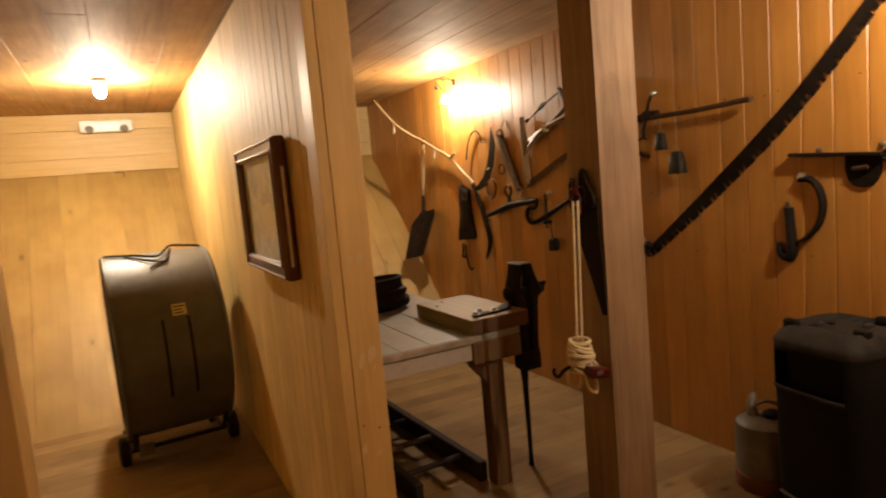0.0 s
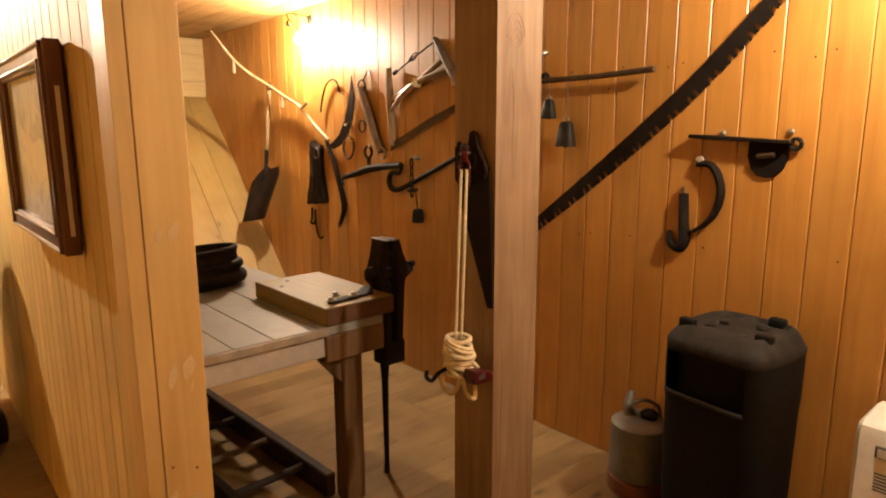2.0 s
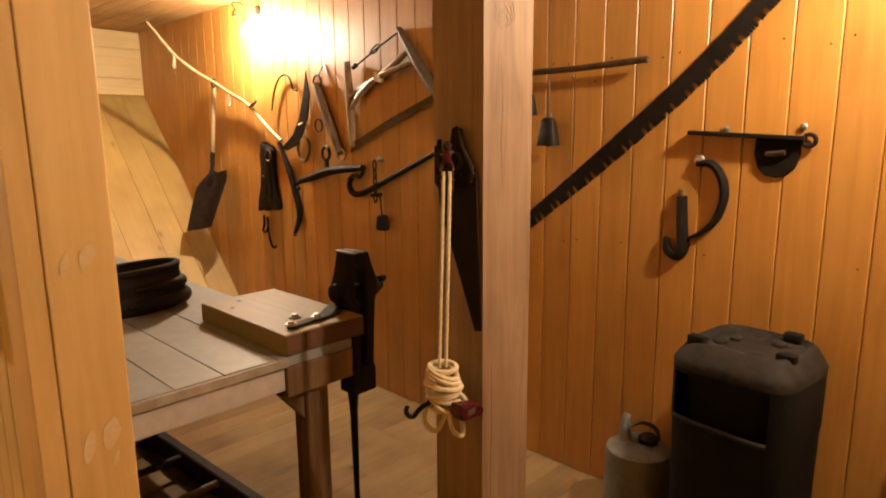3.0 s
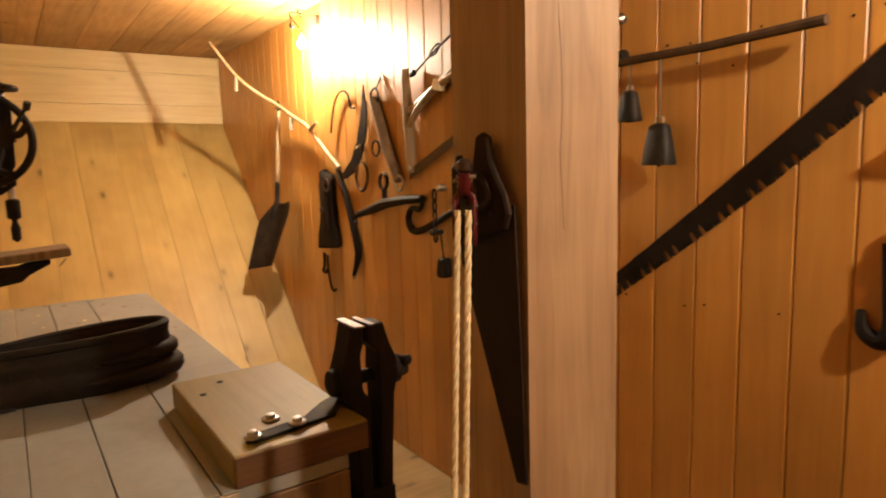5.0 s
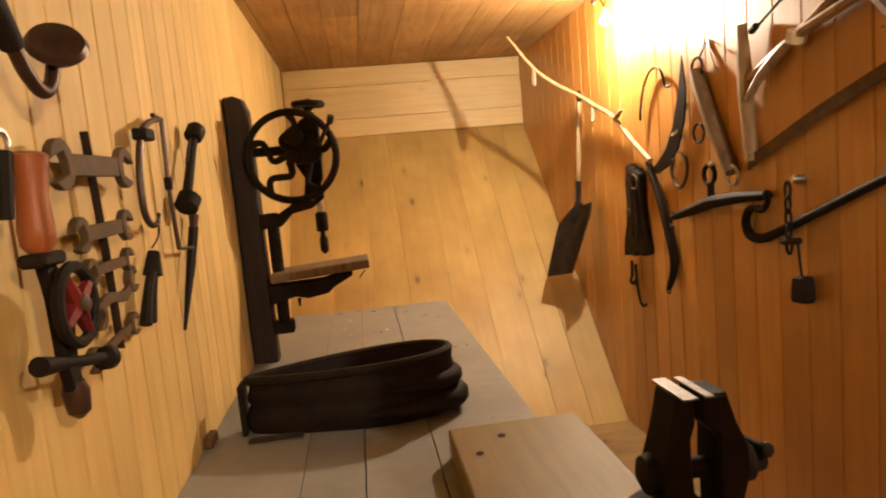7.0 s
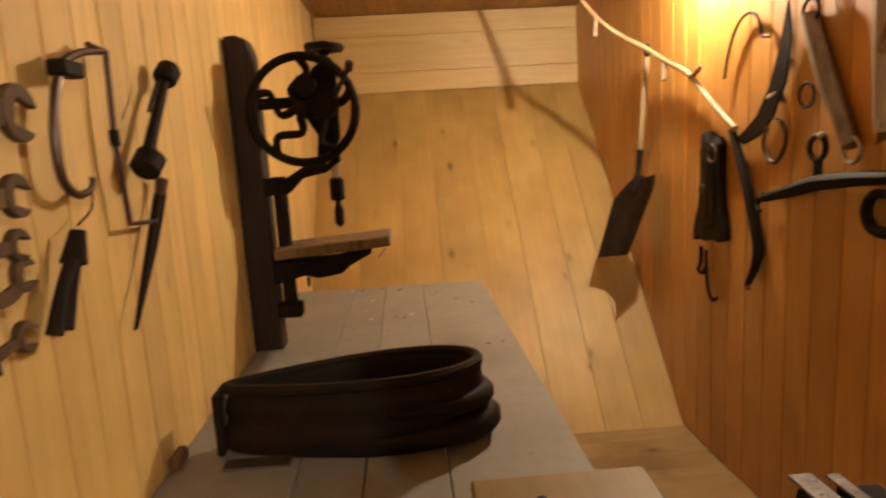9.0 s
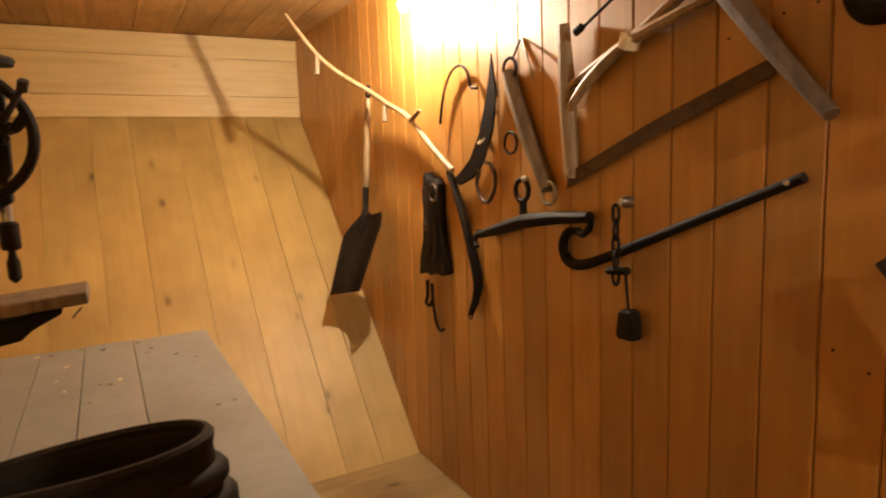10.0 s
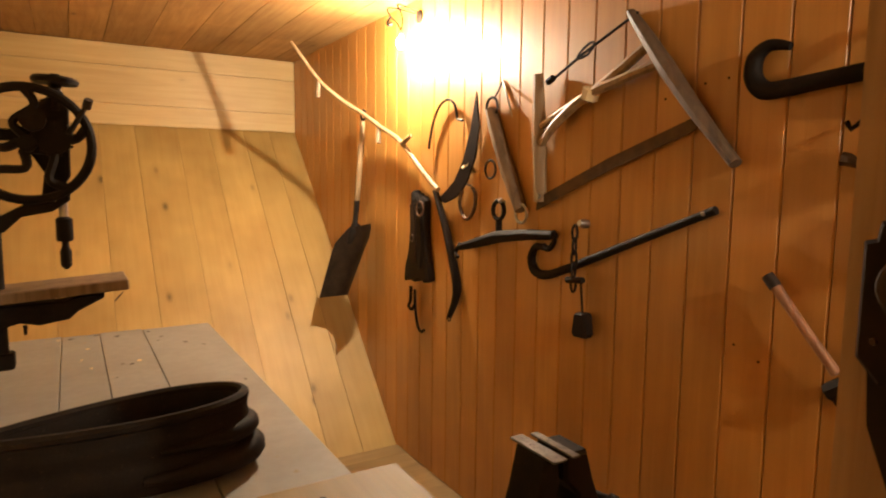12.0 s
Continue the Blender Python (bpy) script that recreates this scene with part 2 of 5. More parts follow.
def smooth_path(points, steps=6, closed=False):
    """A rounded line through the points."""
    pts = [Vector(p) for p in points]
    n = len(pts)
    out = []
    for i in range(n if closed else n - 1):
        p1, p2 = pts[i], pts[(i + 1) % n]
        p0 = pts[i - 1] if (closed or i) else p1
        p3 = pts[(i + 2) % n] if (closed or i + 2 < n) else p2
        for k in range(steps):
            t = k / steps
            out.append(0.5 * (2 * p1 + (p2 - p0) * t + (2 * p0 - 5 * p1 + 4 * p2 - p3) * t * t + (3 * p1 - p0 - 3 * p2 + p3) * t ** 3))
    if not closed:
        out.append(pts[-1])
    return out


def tube(points, radius, sides=8, closed=False, flat=1.0, bm=None, up=(0.13, 0.21, 0.97)):
    """A round bar along the points; radius one number or one for each end or point; flat squeezes its section."""
    bm = bm or bmesh.new()
    pts = [Vector(p) for p in points]
    n = len(pts)
    if isinstance(radius, (int, float)):
        rs = [radius] * n
    elif len(radius) == n:
        rs = list(radius)
    else:
        rs = [float(v) for v in np.interp(np.linspace(0, 1, n), np.linspace(0, 1, len(radius)), radius)]
    rings, side = [], None
    for i, p in enumerate(pts):
        a = pts[(i - 1) % n] if (closed or i) else p
        b = pts[(i + 1) % n] if (closed or i + 1 < n) else p
        d = (b - a).normalized()
        if side is None:
            side = d.cross(Vector(up)).normalized()
        else:
            side = (side - d * side.dot(d)).normalized()
        other = d.cross(side)
        rings.append([bm.verts.new(p + rs[i] * (math.cos(2 * math.pi * k / sides) * side + flat * math.sin(2 * math.pi * k / sides) * other)) for k in range(sides)])
    for i in range(n if closed else n - 1):
        a, b = rings[i], rings[(i + 1) % n]
        shift = 0
        if closed and i == n - 1:
            shift = min(range(sides), key=lambda s: (a[0].co - b[s].co).length)
        for k in range(sides):
            bm.faces.new((a[k], a[(k + 1) % sides], b[(k + 1 + shift) % sides], b[(k + shift) % sides]))
    if not closed:
        bm.faces.new(rings[0][::-1])
        bm.faces.new(rings[-1])
    return bm


def lathe(profile, base, way, sides=20, bm=None):
    """A turned body: (distance along, radius) pairs about an axis from base in direction way."""
    bm = bm or bmesh.new()
    q = Vector(way).normalized().to_track_quat("Z", "Y").to_matrix()
    rings = [[bm.verts.new(Vector(base) + q @ Vector((max(r, 0.0004) * math.cos(2 * math.pi * k / sides), max(r, 0.0004) * math.sin(2 * math.pi * k / sides), h))) for k in range(sides)] for h, r in profile]
    for a, b in zip(rings, rings[1:]):
        for k in range(sides):
            bm.faces.new((a[k], a[(k + 1) % sides], b[(k + 1) % sides], b[k]))
    bm.faces.new(rings[0][::-1])
    bm.faces.new(rings[-1])
    return bm


def circle(centre, radius, a, b, n=24, start=0.0, end=360.0):
    """Points round a centre in the plane of the directions a and b."""
    full = abs(end - start) >= 359.9
    return [Vector(centre) + radius * (math.cos(t) * Vector(a) + math.sin(t) * Vector(b))
            for t in (radians(start + (end - start) * i / (n if full else n - 1)) for i in range(n))]

# ---- the large structure ----
EAST, CEIL, BACK, BREAK, FOOT = 2.54, 2.33, 6.47, 1.80, 4.75
TOOLS, PICS = 0.705, 0.565
WEST, SOUTH = -1.45, -1.30


def structure(name, bm, material, label, smooth=False):
    return tagged(link(name, bm, material, smooth=smooth), label, name.split("_")[0], kind="structure")


floor = structure("floor", box((WEST, SOUTH, -0.12), (EAST + 0.1, 5.2, -0.022)), FLOOR_WOOD, "worn pale wooden plank floor with dark stains")
wall_east = structure("wall_east", box((EAST + 0.02, SOUTH, 0), (EAST + 0.14, BACK + 0.15, CEIL)), PINE_VARNISHED, "orange varnished tongue and groove pine wall hung with tools")
partition = structure("wall_partition", box((PICS + 0.014, 1.987, 0), (TOOLS - 0.014, BACK + 0.1, CEIL)), PINE_PALE, "pale pine board partition wall between two rooms")
# south and west walls are added out of view to close the room in
wall_south = structure("wall_south", box((WEST, SOUTH - 0.12, 0), (EAST + 0.14, SOUTH, CEIL)), PINE_PALE, "added unseen pine wall closing the room behind the entrance")
wall_west = structure("wall_west", box((WEST - 0.12, SOUTH - 0.12, 0), (WEST, BACK + 0.15, CEIL)), PINE_PALE, "added unseen pine wall closing the west side")
jamb_wall = structure("wall_jamb", box((WEST, 1.66, 0), (-0.262, 1.80, CEIL), 0.004), TRIM_WOOD, "pine wall end beside the doorway")

bm = prism([(FOOT + 0.02, 0), (BACK + 0.02, BREAK), (BACK + 0.02, CEIL), (BACK + 0.2, CEIL), (BACK + 0.2, -0.1), (FOOT + 0.02, -0.1)], EAST + 0.14 - WEST + 0.1, "x", WEST - 0.1)
wall_north = structure("wall_north", bm, PINE_SLANT, "knotty pine end wall that slopes inwards to the floor")

# ceiling: boards in one mesh, with open joints
bm = bmesh.new()
x = WEST
rng = random.Random(5)
while x < EAST + 0.05:
    w = rng.choice((0.17, 0.19, 0.21, 0.235))
    y = SOUTH - 0.1
    while y < BACK + 0.1:
        run = rng.uniform(1.6, 3.4)
        drop = rng.uniform(0, 0.0012)
        box((x + 0.0015, y, CEIL - drop), (min(x + w, EAST + 0.1) - 0.0015, min(y + run, BACK + 0.12) - 0.002, CEIL + 0.03), 0.0012, 1, bm)
        y += run
    x += w
ceiling = tagged(link("ceiling", bm, PINE_CEILING), "low ceiling of wide amber pine boards", "ceiling", kind="structure")
# added slab above the boards, so no outside light comes through the joints
roof_deck = structure("roof_deck", box((WEST - 0.1, SOUTH - 0.1, CEIL + 0.032), (EAST + 0.14, BACK + 0.2, CEIL + 0.1)), PINE_CEILING, "added deck that keeps light out of the joints above the ceiling boards")


def board(width, length, thick, bevel):
    """A board that stands on its lower end: width along y, length along z, its face towards -x."""
    e = bevel
    bm = bmesh.new()
    outline = [(0.0, 0.0), (0.0, thick - e), (e, thick), (width - e, thick), (width, thick - e), (width, 0.0)]
    low = [bm.verts.new((-d, w, 0)) for w, d in outline]
    top = [bm.verts.new((-d, w, length)) for w, d in outline]
    n = len(outline)
    faces = [bm.faces.new(low), bm.faces.new(top)]
    for i in range(n):
        faces.append(bm.faces.new((low[i], low[(i + 1) % n], top[(i + 1) % n], top[i])))
    bmesh.ops.recalc_face_normals(bm, faces=faces)
    mesh = bpy.data.meshes.new("board")
    bm.to_mesh(mesh)
    bm.free()
    return mesh


def lay(name, mesh, material, parent, m):
    if not mesh.materials:
        mesh.materials.append(material)
    ob = new(name, mesh)
    ob.parent, ob.matrix_basis = parent, m
    return ob


PITCH = 0.1304


def lay_walls():
    # east wall: beaded boards
    mesh = board(PITCH - 0.0014, CEIL - 0.006, 0.02, 0.0040)
    k0 = math.floor((SOUTH - 1.10) / PITCH)
    for k in range(k0 + 1, math.floor((BACK - 1.10) / PITCH) + 1):
        lay("board", mesh, PINE_VARNISHED, wall_east, pose(EAST + 0.02, 1.10 + k * PITCH, 0.003))
    # tool wall and picture wall: narrower boards
    p = 0.1025
    mesh = board(p - 0.0018, CEIL - 0.006, 0.014, 0.0038)
    y = 1.99
    while y + p < BACK:
        lay("board", mesh, PINE_PALE, partition, pose(TOOLS - 0.014, y + p, 0.003, 0, 0, 180))
        y += p
    y = 1.987
    while y + p < BACK:
        lay("board", mesh, PINE_PALE, partition, pose(PICS + 0.014, y, 0.003))
        y += p


def lay_north():
    # sloping boards and the level boards over them
    rise = math.degrees(math.atan2(BACK - FOOT, BREAK))
    run = math.hypot(BACK - FOOT, BREAK)
    r = random.Random(11)
    for x0, x1 in ((TOOLS + 0.002, EAST - 0.002), (WEST, PICS - 0.002)):
        x = x0
        while x < x1 - 0.01:
            w = min(r.choice((0.19, 0.215, 0.235, 0.26)), x1 - x)
            if x1 - x - w < 0.06:
                w = x1 - x
            lay("board", board(w - 0.0010, run + 0.02, 0.02 + r.uniform(-0.0015, 0.0015), 0.0014), PINE_SLANT, wall_north,
                pose(x + w, FOOT + 0.004, -0.022) @ pose(0, 0, 0, -rise, 0, 0) @ pose(0, 0, 0, 0, 0, 90) @ pose(0, 0, 0))
            x += w
        z = BREAK + 0.004
        for w in (0.135, 0.245, 0.142):
            lay("board", board(w - 0.0020, x1 - x0, 0.03 + r.uniform(-0.001, 0.001), 0.0020), PINE_BAND_UP, wall_north,
                pose(x0, BACK + 0.02, z) @ Matrix(((0, 0, 1, 0), (1, 0, 0, 0), (0, 1, 0, 0), (0, 0, 0, 1))))
            z += w


def lay_floor():
    r = random.Random(3)
    y = SOUTH
    while y < FOOT + 0.3:
        w = 0.138
        x = WEST
        while x < EAST:
            run = min(r.uniform(1.2, 2.6), EAST + 0.02 - x)
            if EAST + 0.02 - x - run < 0.3:
                run = EAST + 0.02 - x
            lay("plank", board(w - 0.0005, run - 0.0004, 0.022 + r.uniform(-0.0004, 0.0), 0.0005), FLOOR_BOARD, floor,
                pose(x, y + w, -0.022) @ Matrix(((0, 0, 1, 0), (0, -1, 0, 0), (-1, 0, 0, 0), (0, 0, 0, 1))))
            x += run
        y += w


PINE_BAND_UP = wood("knotty_band_boards", (0.455, 0.297, 0.10), (0.505, 0.338, 0.12), (0.545, 0.378, 0.145), "z", 0.5, 0.85, 0.08, fibre=0.07, bump=0.06)
FLOOR_BOARD = wood("worn_floor_boards", (0.27, 0.18, 0.072), (0.30, 0.20, 0.082), (0.33, 0.222, 0.095), "z", 0.75, 0.8, 0.05, grime=0.75, fibre=0.06, bump=0.06, knot=1.2)

# trim at the end of the partition
end_post = tagged(link("trim", box((0.596, 1.878, 0), (0.7035, 1.985, CEIL), 0.003, 2), TRIM_WOOD), "varnished pine end post of the partition with pale patches", "trim", kind="structure")
end_strip = tagged(link("trim", box((0.559, 1.8805, 0), (0.5957, 1.985, CEIL), 0.0012, 2), TRIM_WOOD), "pine corner strip beside the partition end post", "trim", kind="structure")

# square timber post
post = structure("post", prism([(1.693, 1.897), (1.862, 1.855), (1.876, 2.055), (1.688, 2.088)], CEIL, "z", 0.0, 0.006), POST_WOOD, "square rough timber post with cracks and knots")

# cracks and a knot in the post, pale filler patches on the trim


def post_marks():
    a, b = Vector((1.693, 1.897, 0)), Vector((1.862, 1.855, 0))
    out = (b - a).normalized().cross(Vector((0, 0, 1)))
    r = random.Random(4)
    def line(u, z0, z1, wander, thick, name):
        n = 14
        pts = []
        for i in range(n + 1):
            u += r.uniform(-wander, wander)
            pts.append(a.lerp(b, u) + Vector((0, 0, z0 + (z1 - z0) * i / n)) + out * 0.0001)
        part(name, tube(pts, [0.0004, thick, thick, 0.0004], 5), CRACK, post)
    line(0.40, 1.30, 1.66, 0.014, 0.0006, "crack")
    line(0.16, 0.20, 0.75, 0.010, 0.0006, "crack")
    for k in range(5):
        w, h = 0.012 + 0.007 * k, 0.03 + 0.022 * k
        pts = [a.lerp(b, 0.40 + w / 0.175 * math.cos(t)) + Vector((0, 0, 1.715 + h * math.sin(t))) + out * 0.0001 for t in (radians(q) for q in range(20, 161, 14))]
        part("grain_ring", tube(pts, 0.0011, 5), KNOT_GRAIN, post)


def trim_patches():
    r = random.Random(8)
    for x, z, w, h in ((0.66, 1.245, 0.016, 0.028), (0.625, 1.235, 0.010, 0.020), (0.665, 0.93, 0.018, 0.030), (0.63, 0.915, 0.014, 0.030), (0.67, 0.88, 0.006, 0.016), (0.612, 0.62, 0.012, 0.022), (0.66, 0.60, 0.014, 0.022), (0.645, 0.36, 0.010, 0.018)):
        n = 9
        outline = [(x + w * r.uniform(0.55, 1.1) * math.cos(2 * math.pi * k / n) + 0.2 * h * math.sin(2 * math.pi * k / n), z + h * r.uniform(0.55, 1.1) * math.sin(2 * math.pi * k / n)) for k in range(n)]
        part("filler_patch", prism(outline, 0.001, "y", 1.8772), FILLER, end_post, "pale wood filler patch", False)
    for x, z in ((0.615, 0.70), (0.668, 0.68), (0.61, 0.45)):
        part("nail_head", lathe([(0, 0.0032), (0.0012, 0.003)], (x, 1.8782, z), (0, -1, 0), 8), CRACK, end_post)


CRACK = surface("dark_crack", (0.05, 0.028, 0.018), (0.09, 0.05, 0.03), 0.8)
KNOT_GRAIN = surface("pale_grain", (0.30, 0.19, 0.12), (0.36, 0.23, 0.15), 0.6)
FILLER = surface("pale_filler", (0.62, 0.43, 0.19), (0.69, 0.51, 0.27), 0.6)
post_marks()
trim_patches()

# ---- workbench and what stands on it ----
BENCH_Z = 0.755


def workbench():
    ob = thing("workbench", "grey painted plank workbench on timber legs against the tool wall", "workbench")
    for x0, x1, far in ((TOOLS + 0.003, 0.988, 4.945), (0.990, 1.133, 4.93), (1.136, 1.308, 4.94), (1.311, 1.600, 4.925)):
        part("plank", box((x0, 2.41, BENCH_Z - 0.034), (x1, far, BENCH_Z), 0.0015, 1), BENCH_PAINT, ob, smooth=False)
    part("front_edge", box((TOOLS + 0.003, 2.398, BENCH_Z - 0.033), (1.345, 2.4095, BENCH_Z - 0.002), 0.004, 2), BENCH_EDGE, ob, "worn bare wooden edge", False)
    part("apron", box((TOOLS + 0.003, 2.412, BENCH_Z - 0.112), (1.335, 2.437, BENCH_Z - 0.035), 0.002), APRON_PAINT, ob, "pale painted apron board", False)
    part("corner_block", box((1.337, 2.402, BENCH_Z - 0.135), (1.598, 2.470, BENCH_Z - 0.035), 0.003), BENCH_WOOD, ob, "bare brown timber block", False)
    part("side_apron", box((1.560, 2.472, BENCH_Z - 0.125), (1.590, 4.90, BENCH_Z - 0.035), 0.003), BENCH_WOOD, ob, smooth=False)
    for x, y in ((1.422, 2.425), (1.46, 4.78), (0.76, 4.78), (0.74, 2.445)):
        part("leg", box((x, y, 0.0), (x + 0.085, y + 0.085, BENCH_Z - 0.036 if y > 2.43 else BENCH_Z - 0.136), 0.005), BENCH_WOOD, ob, smooth=False)
    part("brace", prism([(1.421, BENCH_Z - 0.137), (1.330, BENCH_Z - 0.137), (1.421, BENCH_Z - 0.245)], 0.04, "y", 2.44, 0.002), BENCH_WOOD, ob, smooth=False)
    return ob


bench_top = workbench()

r = random.Random(21)
for k in range(16):
    x, y = r.uniform(0.95, 1.57), r.uniform(3.55, 4.88)
    w = r.uniform(0.003, 0.010)
    fleck = prism([(x + w * r.uniform(0.5, 1.3) * math.cos(t), y + 1.4 * w * r.uniform(0.5, 1.3) * math.sin(t)) for t in (2 * math.pi * q / 7 for q in range(7))], 0.0006, "z", BENCH_Z + 0.0002)
    part("paint_fleck" if k % 3 else "dent", fleck, (BENCH_EDGE, FILLER, GRILLE_DARK)[k % 3], bench_top, smooth=False)

for x, y, w in ((1.02, 4.87, 0.012), (1.20, 4.84, 0.016), (1.33, 4.87, 0.010), (1.12, 4.90, 0.009), (1.45, 4.60, 0.011), (1.51, 4.52, 0.008), (1.22, 4.35, 0.009), (1.50, 3.95, 0.008)):
    dent = prism([(x + w * r.uniform(0.5, 1.4) * math.cos(t), y + 0.7 * w * r.uniform(0.5, 1.3) * math.sin(t)) for t in (2 * math.pi * q / 8 for q in range(8))], 0.0006, "z", BENCH_Z + 0.0003)
    part("dent", dent, DARK_WOOD, bench_top, "dark chipped dent", False)

block = thing("vise_block", "thick oak mounting block bolted on the workbench corner", "wood block")
part("body", box((1.338, 2.406, BENCH_Z + 0.001), (1.652, 2.985, 0.826), 0.005, 2), BLOCK_WOOD, block, smooth=False)
# thin plate, darker and redder than the body, over the block's front
part("end_grain", box((1.341, 2.4025, BENCH_Z + 0.004), (1.649, 2.4058, 0.823), 0.001), BLOCK_FRONT, block, "dark reddish front face", False)
part("plate", prism([(1.380, 2.452), (1.40, 2.440), (1.60, 2.470), (1.648, 2.545), (1.645, 2.585), (1.60, 2.560), (1.53, 2.500), (1.390, 2.478)], 0.009, "z", 0.8265, 0.002), IRON, block, "black iron strap plate", False)
for x, y in ((1.398, 2.462), (1.505, 2.472), (1.470, 2.552)):
    part("bolt", lathe([(0, 0.021), (0.004, 0.021), (0.006, 0.018), (0.0065, 0.012), (0.013, 0.0115), (0.015, 0.008)], (x, y, 0.8355 if y < 2.5 else 0.8265), (0, 0, 1), 14), STEEL, block, "bright steel bolt head")
for x, y in ((1.385, 2.83), (1.45, 2.905)):
    part("bolt_hole", lathe([(0, 0.009), (0.0012, 0.009)], (x, y, 0.8262), (0, 0, 1), 10), IRON, block)


def leg_vise():
    ob = thing("leg_vise", "black iron blacksmith leg vise with bright worn jaws", "vise", Matrix.Translation((1.658, -0.075, 0)) @ Matrix.Diagonal((0.80, 1, 1, 1)) @ Matrix.Translation((-1.64, 0, 0)))
    part("fixed_jaw", prism([(1.640, 1.030), (1.676, 1.030), (1.680, 0.985), (1.668, 0.955), (1.668, 0.91), (1.672, 0.865), (1.694, 0.84), (1.690, 0.55), (1.650, 0.55), (1.640, 0.80), (1.606, 0.86), (1.600, 0.91), (1.622, 0.965)], 0.080, "y", 2.556, 0.006), IRON, ob)
    part("moving_jaw", prism([(1.692, 1.030), (1.752, 1.028), (1.772, 0.975), (1.796, 0.93), (1.800, 0.885), (1.784, 0.84), (1.772, 0.70), (1.764, 0.565), (1.714, 0.565), (1.724, 0.72), (1.730, 0.84), (1.726, 0.90), (1.730, 0.955), (1.694, 0.985)], 0.076, "y", 2.558, 0.006), IRON, ob)
    part("jaw_face", box((1.642, 2.540, 1.0302), (1.676, 2.652, 1.034), 0.001), JAW_STEEL, ob, "bright worn jaw face", False)
    part("jaw_face", box((1.692, 2.542, 1.0302), (1.712, 2.648, 1.0335), 0.001), JAW_STEEL, ob, "bright worn jaw face", False)
    part("screw", lathe([(0, 0.018), (0.27, 0.018)], (1.58, 2.597, 0.890), (1, 0, 0), 14), IRON, ob)
    part("screw_box", lathe([(0, 0.012), (0.012, 0.032), (0.04, 0.038), (0.06, 0.036)], (1.572, 2.60, 0.888), (1, 0, 0), 16), IRON, ob)
    part("collar", lathe([(0, 0.036), (0.02, 0.036), (0.03, 0.026), (0.055, 0.022)], (1.795, 2.597, 0.890), (1, 0, 0), 16), IRON, ob)
    handle = part("handle", tube([(1.838, 2.72, 0.898), (1.838, 2.565, 0.918)], 0.008, 10), IRON, ob)
    for y, z in ((2.72, 0.898), (2.565, 0.918)):
        part("knob", lathe([(0, 0.006), (0.006, 0.013), (0.018, 0.013), (0.024, 0.006)], (1.838, y - 0.012, z), (0, 1, 0), 12), IRON, handle)
    part("pivot", box((1.640, 2.553, 0.50), (1.770, 2.643, 0.600), 0.008, 2), IRON, ob)
    part("spring", tube(smooth_path([(1.702, 2.597, 0.83), (1.704, 2.597, 0.72), (1.700, 2.597, 0.63), (1.712, 2.597, 0.61), (1.722, 2.597, 0.64)]), 0.007, 8, flat=2.0), IRON, ob)
    part("leg", tube([(1.672, 2.597, 0.52), (1.672, 2.597, 0.42), (1.668, 2.59, 0.06), (1.667, 2.59, 0.0)], [0.026, 0.017, 0.012, 0.016], 10), IRON, ob)
    return ob


leg_vise()


def teardrop(cx, cy, length, half, n=44):
    """A drop outline with its tip towards -x."""
    pts = []
    for i in range(n):
        t = 2 * math.pi * i / n
        u = (1 - math.cos(t)) / 2
        pts.append((cx - length / 2 + length * u, cy + half * math.sin(t) * (0.34 + 0.66 * u ** 0.8)))
    return pts


